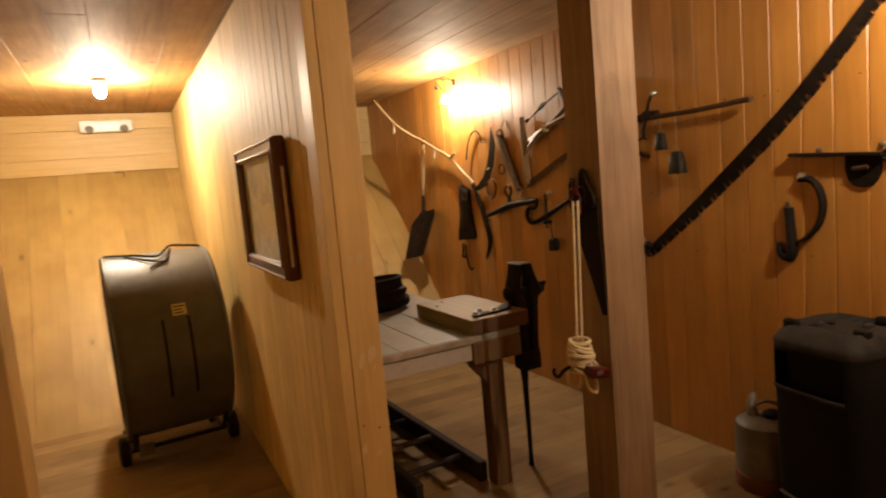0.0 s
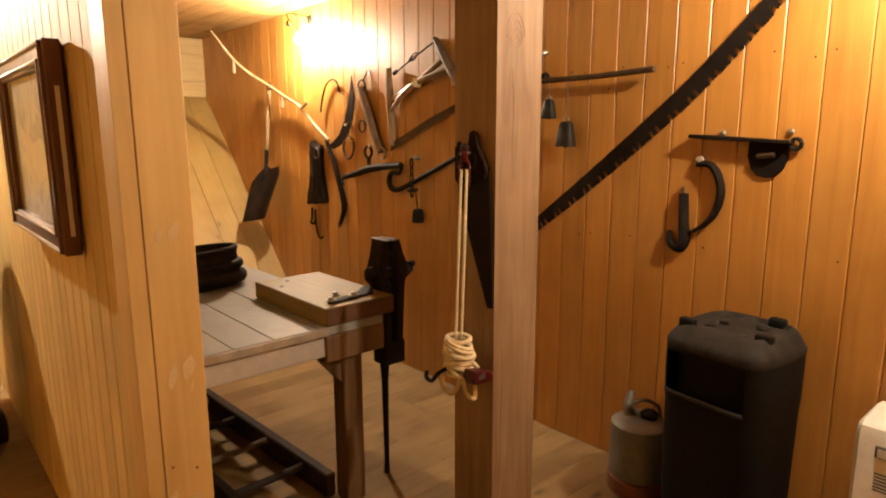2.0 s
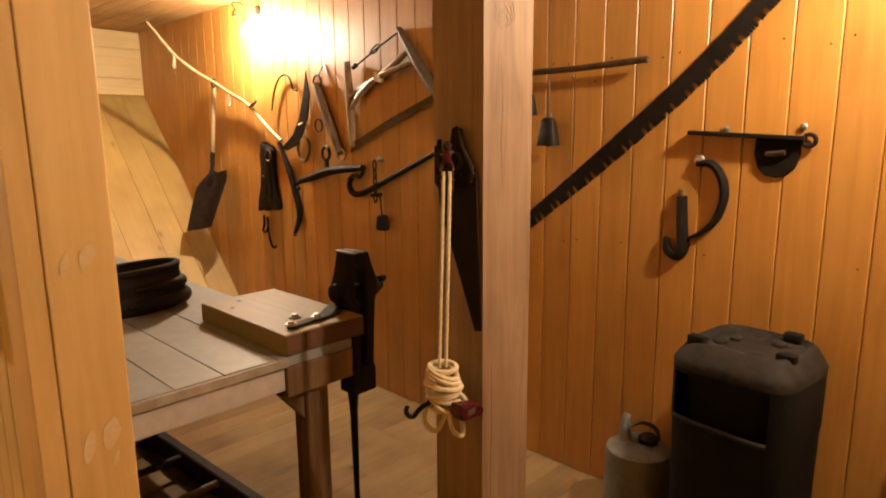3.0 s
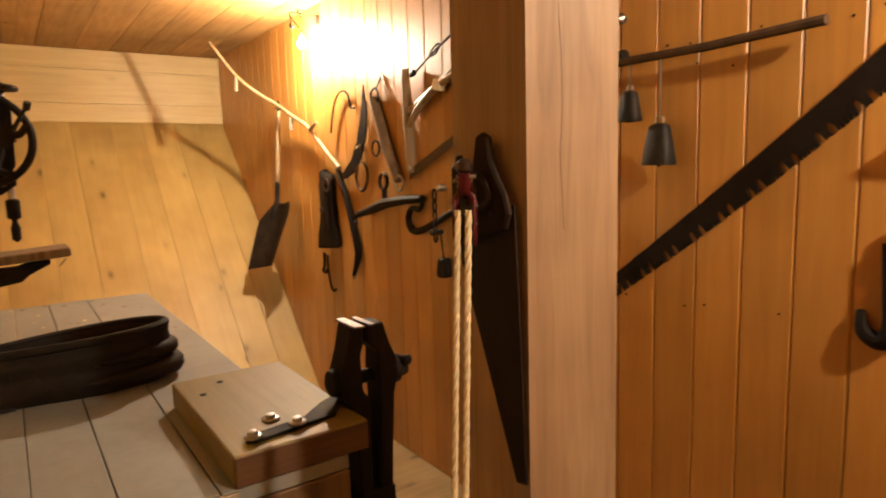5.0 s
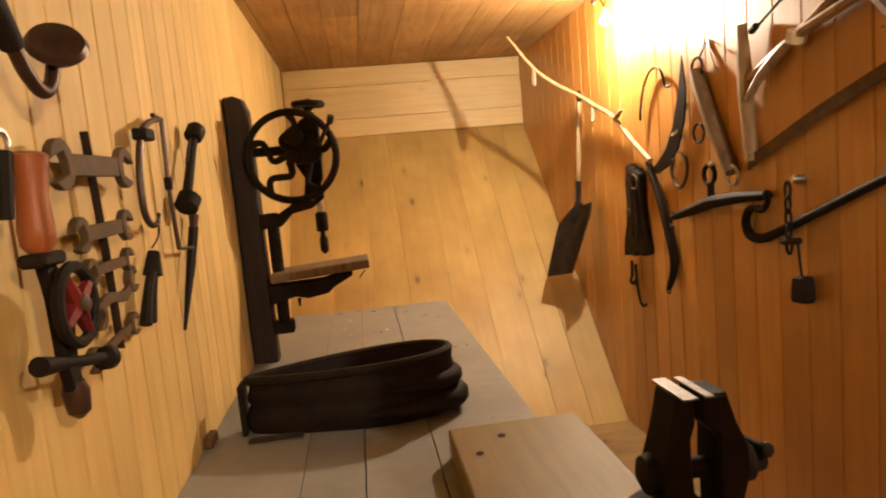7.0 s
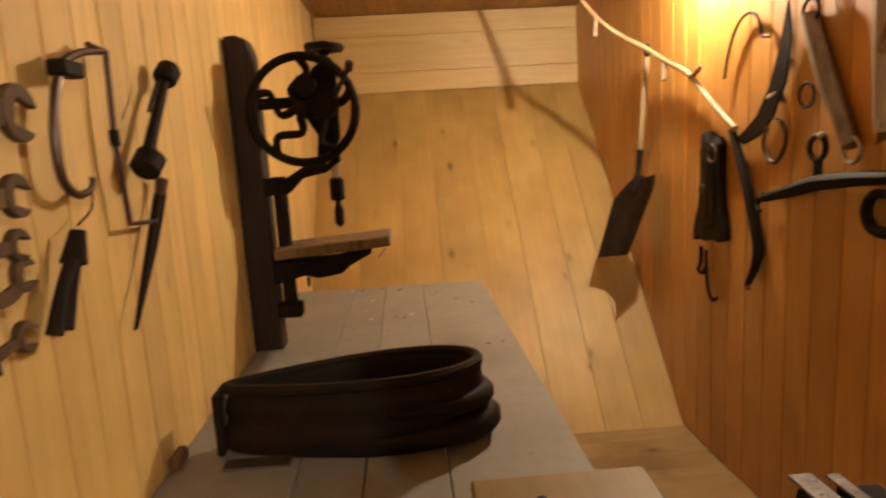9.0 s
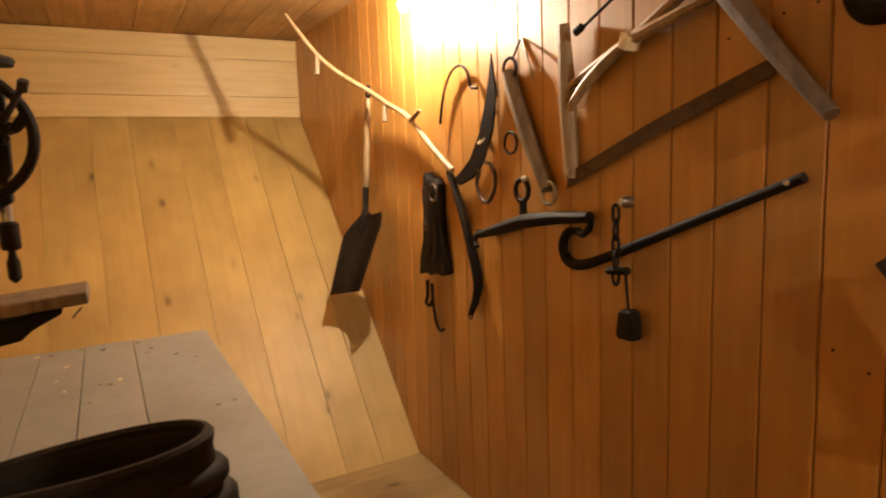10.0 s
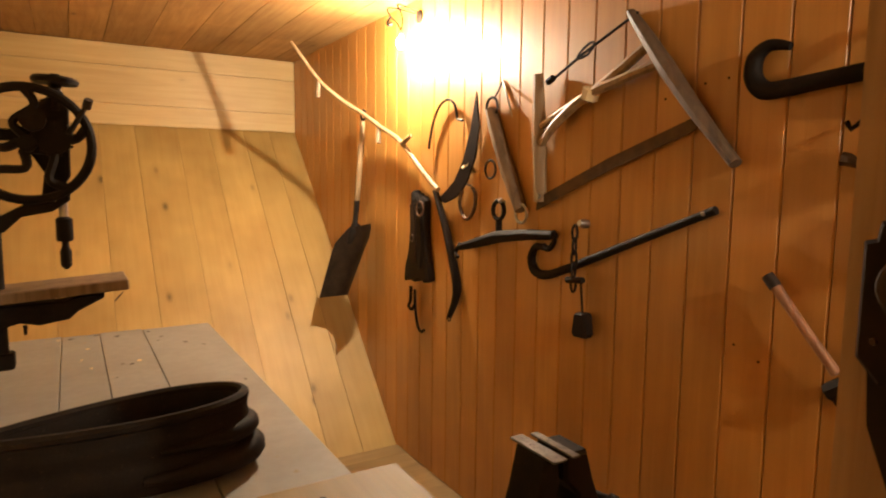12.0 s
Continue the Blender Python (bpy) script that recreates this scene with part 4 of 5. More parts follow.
part("flap", prism([(4.455, 1.34), (4.415, 1.35), (4.395, 1.20), (4.400, 1.06), (4.445, 1.05), (4.450, 1.20)], 0.010, "x", 2.462, 0.004), HORSE_LEATHER, strap, "brown inner strap")
part("flap", prism([(4.385, 1.33), (4.355, 1.33), (4.335, 1.14), (4.345, 1.04), (4.375, 1.03), (4.385, 1.16)], 0.009, "x", 2.462, 0.004), LEATHER, strap, "narrow black strap end")
part("buckle", tube(circle((2.458, 4.425, 1.18), 0.018, (0, 1, 0), (0, 0, 1), 8), 0.0035, 6, True), RUST, strap)
part("ring", tube(circle((2.459, 4.345, 1.325), 0.034, (0, 1, 0), (0, 0, 1), 16), 0.005, 6, True), RUST, strap)
part("hook", tube(smooth_path([(2.497, 4.50, 0.93), (2.497, 4.505, 0.86), (2.497, 4.525, 0.825), (2.497, 4.49, 0.815), (2.497, 4.465, 0.84)]), 0.008, 8), IRON, strap)
part("hook", tube(smooth_path([(2.497, 4.46, 0.92), (2.497, 4.455, 0.83), (2.497, 4.43, 0.745), (2.497, 4.395, 0.72), (2.497, 4.365, 0.735)]), 0.007, 8), IRON, strap)

shoe = thing("iron_ring", "thin oval iron ring hung on a nail", "ring")
part("ring", tube(smooth_path([(2.50, 4.045, 1.415), (2.50, 4.062, 1.36), (2.50, 4.03, 1.305), (2.50, 3.985, 1.300), (2.50, 3.945, 1.345), (2.50, 3.94, 1.40), (2.50, 3.965, 1.43)]), 0.008, 8), RUST, shoe)
peg(4.0, 1.435, 0.045, shoe)
wire_hook = thing("wire_hook", "thin curved wire hook on the wall", "hook")
part("wire", tube(smooth_path([(2.50, 4.333, 1.604), (2.50, 4.305, 1.70), (2.50, 4.245, 1.785), (2.50, 4.175, 1.812), (2.50, 4.118, 1.79), (2.50, 4.095, 1.745), (2.50, 4.085, 1.72), (2.50, 4.045, 1.712)]), 0.006, 6), IRON, wire_hook)

tree = thing("singletree", "weathered wooden singletree with iron end rings", "singletree")
part("bar", tube([(2.500, 3.838, 1.735), (2.497, 3.80, 1.660), (2.497, 3.72, 1.505), (2.500, 3.632, 1.350)], [0.030, 0.034, 0.036, 0.030], 10, flat=0.8), GREY_WOOD, tree)
part("end_ring", tube(circle((2.50, 3.833, 1.748), 0.036, (0, 1, 0.3), (0, -0.3, 1), 16), 0.006, 6, True), IRON, tree)
part("end_ring", tube(circle((2.49, 3.620, 1.338), 0.034, (0, 1, 0.2), (0, -0.2, 1), 16), 0.006, 6, True), STEEL, tree)
part("centre_ring", tube(circle((2.485, 3.815, 1.503), 0.036, (0, 1, 0), (0, 0, 1), 16), 0.005, 6, True), IRON, tree)
part("wire", tube([(2.52, 3.792, 1.845), (2.50, 3.82, 1.775)], 0.004, 6), IRON, tree)
part("wire", tube(smooth_path([(2.52, 3.79, 1.845), (2.50, 3.74, 1.79), (2.50, 3.70, 1.70)]), 0.003, 6), STEEL, tree)

double = thing("iron_crossbar", "black iron crossbar hung from a swivel link", "crossbar")
part("bar", tube([(2.492, 4.045, 1.172), (2.49, 3.90, 1.205), (2.49, 3.755, 1.242), (2.49, 3.58, 1.263), (2.492, 3.435, 1.272)], [0.018, 0.026, 0.030, 0.026, 0.020], 10, flat=0.8), IRON, double)
part("end_hook", tube(smooth_path([(2.492, 3.44, 1.285), (2.485, 3.425, 1.25), (2.48, 3.45, 1.222), (2.48, 3.475, 1.235)]), 0.010, 8), IRON, double)
part("end_hook", tube(smooth_path([(2.492, 4.04, 1.19), (2.485, 4.065, 1.15), (2.48, 4.04, 1.128)]), 0.009, 8), IRON, double)
part("link", tube(circle((2.485, 3.755, 1.345), 0.036, (0, 1, 0), (0, 0, 1), 16), 0.009, 8, True), IRON, double)
part("swivel", tube([(2.49, 3.757, 1.310), (2.49, 3.757, 1.245)], 0.013, 8), IRON, double)
part("pin", lathe([(0, 0.007), (0.022, 0.012), (0.03, 0.006)], (2.50, 3.735, 1.375), (-1, 0, 0.4), 8), STEEL, double, "bright steel pin")

cant = thing("cant_hook", "long black iron bar with a hooked end", "hook bar")
part("bar", tube(smooth_path([(2.50, 3.475, 1.222), (2.497, 3.535, 1.222), (2.497, 3.560, 1.175), (2.497, 3.535, 1.132), (2.497, 3.470, 1.128), (2.497, 3.36, 1.166), (2.50, 3.10, 1.272), (2.50, 2.812, 1.388)]), [0.010, 0.014, 0.016, 0.017, 0.016, 0.015, 0.013, 0.012], 10), IRON, cant)
part("rivet", lathe([(0, 0.006), (0.004, 0.005)], (2.486, 2.84, 1.377), (-1, 0, 0), 8), STEEL, cant)
chain = thing("weight_chain", "chain with a dark cast iron weight below", "chain")
part("pulley_pin", lathe([(0, 0.012), (0.03, 0.017), (0.05, 0.010)], (2.535, 3.305, 1.318), (-1, 0, 0.1), 10), STEEL, chain, "bright steel peg")
for k in range(5):
    z = 1.290 - k * 0.042
    wide = ((0, 1, 0), (0.9, 0.3, 0))[k % 2]
    part("link", tube([Vector((2.468, 3.305, z)) + 0.012 * math.cos(t) * Vector(wide) + 0.027 * math.sin(t) * Vector((0, 0, 1)) for t in (2 * math.pi * i / 14 for i in range(14))], 0.0045, 6, True), IRON, chain)
part("clevis", tube([(2.468, 3.26, 1.140), (2.468, 3.335, 1.132)], 0.011, 8), IRON, chain)
part("cord", tube([(2.472, 3.275, 1.145), (2.482, 3.272, 1.030)], 0.004, 6), IRON, chain)
part("weight", prism([(3.290, 1.028), (3.256, 1.030), (3.247, 1.018), (3.240, 0.962), (3.249, 0.948), (3.300, 0.945), (3.309, 0.957), (3.301, 1.018)], 0.042, "x", 2.466, 0.006), IRON, chain)


ARM_WOOD = wood("brown_saw_arm", (0.06, 0.036, 0.02), (0.10, 0.062, 0.035), (0.15, 0.098, 0.06), "z", 0.65, 0.2, 0.1)


def bow_saw():
    ob = thing("bow_saw", "weathered wooden bow saw with a wire tensioner", "bow saw")
    part("short_arm", tube([(2.495, 3.545, 1.835), (2.495, 3.532, 1.62), (2.497, 3.518, 1.385)], [0.018, 0.026, 0.022], 8, flat=0.6), PALE_WOOD, ob)
    part("long_arm", tube(smooth_path([(2.500, 3.13, 1.955), (2.497, 3.06, 1.868), (2.492, 2.985, 1.775), (2.492, 2.90, 1.670), (2.495, 2.825, 1.580), (2.497, 2.762, 1.508)]), [0.022, 0.034, 0.040, 0.036, 0.028, 0.026], 10, flat=0.6), ARM_WOOD, ob)
    part("stretcher", tube(smooth_path([(2.497, 3.525, 1.652), (2.495, 3.39, 1.700), (2.495, 3.265, 1.745), (2.495, 3.15, 1.800), (2.495, 3.04, 1.860)]), [0.013, 0.017, 0.017, 0.014], 8), PALE_WOOD, ob)
    part("stretcher", tube(smooth_path([(2.490, 3.515, 1.590), (2.488, 3.43, 1.660), (2.485, 3.29, 1.730), (2.488, 3.15, 1.765), (2.490, 3.02, 1.790)]), [0.013, 0.016, 0.016, 0.014], 8), PALE_WOOD, ob)
    part("binding", tube([(2.492, 3.285, 1.722), (2.488, 3.270, 1.752)], 0.030, 8), ROPE, ob, "white cord binding")
    part("blade", prism([(3.545, 1.352), (3.20, 1.492), (2.885, 1.600), (2.875, 1.640), (3.20, 1.532), (3.535, 1.400)], 0.004, "x", 2.498), RUST, ob, "rusty straight saw blade", False)
    part("blade_nut", lathe([(0, 0.014), (0.02, 0.014)], (2.50, 3.522, 1.405), (-1, 0, 0), 8), STEEL, ob)
    part("tension_wire", tube([(2.495, 3.478, 1.802), (2.492, 3.31, 1.872), (2.495, 3.10, 1.950)], 0.0045, 6), IRON, ob)
    part("turnbuckle", tube(smooth_path([(2.492, 3.345, 1.857), (2.492, 3.325, 1.880), (2.492, 3.285, 1.897), (2.492, 3.272, 1.888), (2.492, 3.300, 1.862)], 4, True), 0.004, 6, True), IRON, ob)
    part("clamp", lathe([(0, 0.012), (0.03, 0.012)], (2.492, 3.49, 1.800), (0, -0.9, 0.35), 8), IRON, ob)
    return ob


bow = bow_saw()

peavey = thing("peavey", "thick black iron hook tool hung high on the wall", "hook bar")
part("bar", tube(smooth_path([(2.497, 2.640, 1.775), (2.497, 2.690, 1.785), (2.497, 2.725, 1.762), (2.497, 2.728, 1.715), (2.497, 2.700, 1.682), (2.497, 2.650, 1.680), (2.497, 2.56, 1.688), (2.497, 2.36, 1.705)]), [0.009, 0.015, 0.020, 0.023, 0.023, 0.021, 0.020, 0.020], 10), IRON, peavey)
part("nail", tube([(EW, 2.470, 1.62), (2.485, 2.472, 1.588), (2.485, 2.49, 1.575), (2.485, 2.50, 1.592)], 0.006, 6), IRON, peavey)
spike = tagged(link("iron_spike", tube([(2.540, 2.452, 1.490), (2.516, 2.478, 1.500), (2.508, 2.500, 1.512), (2.506, 2.512, 1.514)], [0.008, 0.009, 0.016, 0.017], 8), RUST, smooth=True), "rusty iron spike on the varnished wall", "spike")
SHAFT_WOOD = wood("reddish_shaft", (0.20, 0.09, 0.045), (0.30, 0.15, 0.085), (0.40, 0.23, 0.14), "z", 0.45, 0.0, 0.1)
maul = thing("long_hammer", "hammer with a reddish wooden shaft, head down", "hammer")
part("shaft", tube([(2.490, 2.640, 1.222), (2.490, 2.565, 1.135), (2.490, 2.480, 1.040)], [0.013, 0.011, 0.012], 10), SHAFT_WOOD, maul, "worn reddish brown shaft")
part("end_cap", tube([(2.490, 2.655, 1.238), (2.490, 2.632, 1.212)], 0.015, 10), DARK_WOOD, maul)
part("head", tube([(2.49, 2.495, 0.995), (2.49, 2.450, 1.030)], 0.021, 8), IRON, maul)
part("claw", tube(smooth_path([(2.49, 2.475, 1.015), (2.49, 2.468, 0.98), (2.49, 2.455, 0.965)]), [0.018, 0.014, 0.006], 8), IRON, maul)

ROD_Y0, ROD_Y1 = 2.46, 1.815
rod = thing("hanging_rod", "dark iron rod hung across the wall with a clevis", "rod")
part("rod", tube([(2.495, 2.452, 1.690), (2.497, 2.1, 1.690), (2.497, ROD_Y1, 1.700)], [0.013, 0.012, 0.013], 8), RUST, rod)
part("clevis", tube(smooth_path([(2.50, 2.375, 1.815), (2.485, 2.39, 1.77), (2.482, 2.405, 1.715), (2.482, 2.43, 1.65), (2.49, 2.445, 1.60), (2.49, 2.425, 1.585)]), [0.008, 0.009, 0.012, 0.008, 0.006], 8), IRON, rod)
part("bolt", lathe([(0, 0.008), (0.02, 0.016), (0.035, 0.010)], (2.52, 2.368, 1.812), (-1, 0.1, 0), 10), STEEL, rod)
part("joint", lathe([(-0.025, 0.018), (-0.02, 0.024), (0.02, 0.024), (0.025, 0.018)], (2.488, 2.408, 1.705), (1, 0, 0), 12), IRON, rod)


def cowbell(y, z, s):
    ob = thing("cowbell", "small grey sheet metal cowbell on a wire", "cowbell", group="cowbells under the rod")
    x = 2.485
    bm = bmesh.new()
    rows = []
    for h, w, d in ((0.0, 0.048, 0.034), (0.004, 0.049, 0.035), (0.05, 0.043, 0.029), (0.10, 0.034, 0.022), (0.115, 0.029, 0.018), (0.120, 0.018, 0.010)):
        rows.append([bm.verts.new((x + s * d * math.copysign(abs(math.cos(t)) ** 0.6, math.cos(t)), y + s * w * math.copysign(abs(math.sin(t)) ** 0.6, math.sin(t)), z + s * h)) for t in (2 * math.pi * k / 20 for k in range(20))])
    for a, b in zip(rows, rows[1:]):
        for k in range(20):
            bm.faces.new((a[k], a[(k + 1) % 20], b[(k + 1) % 20], b[k]))
    bm.faces.new(rows[-1])
    bmesh.ops.solidify(bm, geom=bm.faces[:], thickness=0.002)
    part("body", bm, BELL_METAL, ob)
    part("loop", tube(circle((x, y, z + s * 0.128), s * 0.014, (0, 1, 0), (0, 0, 1), 12), 0.003, 6, True), STEEL, ob)
    part("wire", tube([(x, y, z + s * 0.14), (x + 0.008, y + 0.004, 1.688)], 0.0022, 5), STEEL, ob)
    part("clapper", tube([(x, y, z + s * 0.10), (x, y, z - s * 0.004)], [0.003, 0.007], 6), IRON, ob)
    return ob


cowbell(2.325, 1.520, 0.72)
cowbell(2.225, 1.395, 0.93)


def crosscut_saw():
    ob = thing("crosscut_saw", "long black crosscut saw with grouped teeth", "crosscut saw")
    line = smooth_path([(0, 2.47, 0.985), (0, 2.08, 1.285), (0, 1.70, 1.600), (0, 1.47, 1.828), (0, 1.290, 2.030)], 40)
    pts = [Vector((p.y, p.z)) for p in line]
    n = len(pts)
    run, total = [0.0], 0.0
    for a, b in zip(pts, pts[1:]):
        total += (b - a).length
        run.append(total)
    def at(s):
        y = np.interp(s, run, [p.x for p in pts])
        z = np.interp(s, run, [p.y for p in pts])
        y2, z2 = np.interp(s + 0.004, run, [p.x for p in pts]), np.interp(s + 0.004, run, [p.y for p in pts])
        d = Vector((float(y2 - y), float(z2 - z)))
        d = d.normalized() if d.length > 1e-6 else Vector((-0.7, 0.7))
        return Vector((float(y), float(z))), Vector((-d.y, d.x))
    back, edge = [], []
    s = 0.004
    # teeth: two round gullets with a raker between them, then four cutters with narrow slits
    r = random.Random(2)
    gullet = ((0.0, 0.0), (0.001, 0.55), (0.004, 0.92), (0.008, 1.0), (0.012, 0.92), (0.015, 0.55), (0.016, 0.0))
    cutters = ((0.004, 0.0), (0.006, 0.55), (0.008, 0.0), (0.015, 0.0), (0.017, 0.6), (0.019, 0.0), (0.026, 0.05), (0.028, 0.6), (0.030, 0.0), (0.036, 0.0), (0.038, 0.5), (0.040, 0.0), (0.046, 0.0))
    period = [(q, d) for q, d in gullet] + [(0.022, 0.12), (0.026, 0.12)] + [(0.032 + q, d) for q, d in gullet] + [(0.048 + q, d * 0.8) for q, d in cutters]
    while s < total - 0.10:
        for q, d in period:
            c, side = at(s + q)
            w = 0.044 + 0.010 * math.sin(math.pi * s / total)
            edge.append(c + side * (w - 0.030 * d - 0.002 * r.random()))
            back.append(c - side * (0.014 + 0.010 * math.sin(math.pi * s / total)))
        s += 0.098
    bm = bmesh.new()
    # two skins between the back and the toothed edge, joined along both
    skins = [([bm.verts.new((x, p.x, p.y)) for p in back], [bm.verts.new((x, p.x, p.y)) for p in edge]) for x in (2.500, 2.5035)]
    (b0, e0), (b1, e1) = skins
    for i in range(len(back) - 1):
        for ring in ((b0[i], b0[i + 1], e0[i + 1], e0[i]), (b1[i], e1[i], e1[i + 1], b1[i + 1]), (e0[i], e0[i + 1], e1[i + 1], e1[i]), (b0[i], b1[i], b1[i + 1], b0[i + 1])):
            bm.faces.new(ring)
    part("blade", bm, IRON, ob, smooth=False)
    c, side = at(total - 0.02)
    part("handle", tube([(2.49, c.x + 0.06 * side.x, c.y + 0.06 * side.y), (2.49, c.x - 0.02 * side.x, c.y - 0.02 * side.y), (2.49, c.x - 0.12 * side.x, c.y - 0.12 * side.y)], [0.017, 0.015, 0.018], 10), DARK_WOOD, ob)
    part("handle_bolt", box((2.485, c.x - 0.025, c.y - 0.03), (2.510, c.x + 0.025, c.y + 0.03), 0.004), IRON, ob)
    return ob


crosscut = crosscut_saw()

BRIGHT = surface("polished_steel", (0.72, 0.71, 0.69), (0.82, 0.81, 0.79), 0.25, 0.9, 20.0, 0.05)
hay = thing("curved_hook", "black iron curved hook with a stub handle", "hook")
part("hook", tube(smooth_path([(2.49, 1.617, 1.336), (2.49, 1.570, 1.338), (2.49, 1.535, 1.300), (2.49, 1.520, 1.232), (2.49, 1.540, 1.155), (2.49, 1.585, 1.105), (2.49, 1.632, 1.078)]), [0.012, 0.019, 0.021, 0.021, 0.018, 0.012, 0.008], 10, flat=0.7), IRON, hay)
part("stub", tube(smooth_path([(2.49, 1.662, 1.225), (2.49, 1.655, 1.12), (2.49, 1.650, 1.045), (2.49, 1.672, 1.012), (2.49, 1.705, 1.030), (2.49, 1.712, 1.075)]), [0.019, 0.021, 0.024, 0.024, 0.022, 0.012], 10, flat=0.7), IRON, hay)
part("peg", lathe([(0, 0.010), (0.03, 0.014), (0.05, 0.018), (0.056, 0.010)], (EW, 1.610, 1.345), (-1, 0, 0.15), 12), BRIGHT, hay, "bright knob peg")
part("pin", lathe([(0, 0.008), (0.02, 0.008)], (2.495, 1.668, 1.228), (-0.3, 0, 1), 8), STEEL, hay)
latch = thing("gate_latch", "black iron strap latch with a rounded plate", "latch")
part("strap", box((2.470, 1.292, 1.410), (2.520, 1.650, 1.424), 0.003, 1, None, Matrix.Translation((0, 1.47, 1.43)) @ Matrix.Rotation(radians(3.4), 4, "X") @ Matrix.Translation((0, -1.47, -1.416))), IRON, latch, "flat bar set on edge", False)
part("ring", tube(circle((2.495, 1.283, 1.415), 0.018, (0, 1, 0), (0, 0, 1), 14), 0.007, 8, True), IRON, latch)
part("plate", prism([(1.438, 1.428), (1.310, 1.422), (1.306, 1.372), (1.318, 1.330), (1.345, 1.304), (1.372, 1.298), (1.405, 1.305), (1.428, 1.330), (1.440, 1.372)], 0.012, "x", 2.500, 0.003), IRON, latch)
part("spring", tube([(2.492, 1.402, 1.372), (2.490, 1.345, 1.378)], 0.010, 8), RUST, latch)
for y, z in ((1.535, 1.452), (1.305, 1.455)):
    part("peg", lathe([(0, 0.006), (0.03, 0.008), (0.036, 0.012), (0.040, 0.006)], (EW, y, z), (-1, 0, 0), 10), STEEL, latch, "bright nail")

r = random.Random(17)
nails = [(1.10 + k * PITCH + PITCH * q, z + r.uniform(-0.02, 0.02)) for k in range(-4, 15) for z in (1.02, 1.715) for q in (0.22, 0.76) if r.random() < 0.36]
for y, z in nails + [(2.45, 1.30), (2.15, 1.66), (2.05, 1.64), (1.62, 1.70)]:
    tagged(link("nail", lathe([(0, 0.0033), (0.002, 0.0030)], (EW, y, z), (-1, 0, 0), 8), IRON), "small dark nail head in a wall board", "nail", group="nails in the varnished wall")

# ---- on the post ----
SAW_GRIP = surface("worn_brown_grip", (0.012, 0.006, 0.003), (0.024, 0.012, 0.006), 0.7, 0, 18.0, 0.2, spec=0.15)
SAW_BROWN = surface("blackened_saw_steel", (0.008, 0.004, 0.0025), (0.018, 0.010, 0.006), 0.65, 0.1, 14.0, 0.2, spec=0.2)
hand_saw = thing("hand_saw", "old dark hand saw hung on the timber post", "hand saw")
part("blade", prism([(1.912, 1.345), (2.062, 1.320), (2.056, 1.235), (1.915, 0.868), (1.890, 0.872)], 0.003, "x", 1.678), SAW_BROWN, hand_saw, "long brown rusted blade", False)
part("handle", prism([(2.066, 1.408), (2.056, 1.411), (2.053, 1.427), (2.041, 1.428), (2.037, 1.403), (2.020, 1.399), (2.002, 1.418), (1.994, 1.458), (1.978, 1.464), (1.962, 1.456), (1.955, 1.415), (1.940, 1.388), (1.922, 1.362), (1.912, 1.330), (1.922, 1.306), (1.99, 1.286), (2.045, 1.278), (2.066, 1.300)], 0.014, "x", 1.664, 0.004), SAW_GRIP, hand_saw, "dark worn wooden grip board", False)
loop = [(1.6625, 2.000 + 0.044 * math.cos(t) + 0.006 * math.sin(t), 1.366 + 0.031 * math.sin(t)) for t in (2 * math.pi * k / 28 for k in range(28))]
part("grip_loop", tube(loop, 0.0075, 8, True, 0.7), DARK_WOOD, hand_saw, "rounded dark finger loop")
for y, z in ((2.050, 1.318), (1.955, 1.330)):
    part("rivet", lathe([(0, 0.0035), (0.002, 0.0030)], (1.664, y, z), (-1, 0, 0), 10), BRONZE, hand_saw)

hoist = thing("rope_hoist", "red pulley block with pale rope hung on the post", "pulley")
px, py = 1.625, 1.972
part("hook", tube(smooth_path([(1.688, 1.99, 1.384), (1.660, 1.985, 1.393), (1.634, 1.979, 1.384), (1.625, 1.975, 1.356)]), 0.005, 8), IRON, hoist)
part("hook_ring", tube(circle((1.668, 2.010, 1.364), 0.017, (0.3, 1, 0), (0, 0, 1), 18), 0.0035, 8, True), BRONZE, hoist)
turn = Matrix.Translation((px, 1.974, 0)) @ Matrix.Rotation(radians(42), 4, "Z")
CHEEK = [(-0.009, 1.354), (0.009, 1.354), (0.013, 1.338), (0.014, 1.308), (0.012, 1.288), (0.005, 1.278), (-0.005, 1.278), (-0.012, 1.288), (-0.014, 1.308), (-0.013, 1.338)]
for side in (-1, 1):
    bm = prism(CHEEK, 0.005, "y", side * 0.0165 - 0.0025, 0.0015)
    bmesh.ops.transform(bm, matrix=turn, verts=bm.verts)
    cheek = part("cheek", bm, RED_PAINT, hoist, "glossy dark red cheek plate")
    for u, z in ((-0.007, 1.344), (0.008, 1.344), (0.0, 1.314)):
        part("rivet", lathe([(0, 0.0026), (0.002, 0.0022)], turn @ Vector((u, side * 0.019, z)), turn.to_3x3() @ Vector((0, side, 0)), 8), STEEL, cheek)
bm = tube(smooth_path([(0, -0.0165, 1.346), (0, -0.012, 1.360), (0, 0, 1.366), (0, 0.012, 1.360), (0, 0.0165, 1.346)]), 0.006, 8)
bmesh.ops.transform(bm, matrix=turn, verts=bm.verts)
part("head_strap", bm, RED_PAINT, hoist, "dark red strap over the pulley")
bm = box((-0.009, -0.011, 1.362), (0.009, 0.011, 1.398), 0.004, 2)
bmesh.ops.transform(bm, matrix=turn, verts=bm.verts)
part("hanger", bm, RED_PAINT, hoist, "dark red hanger")
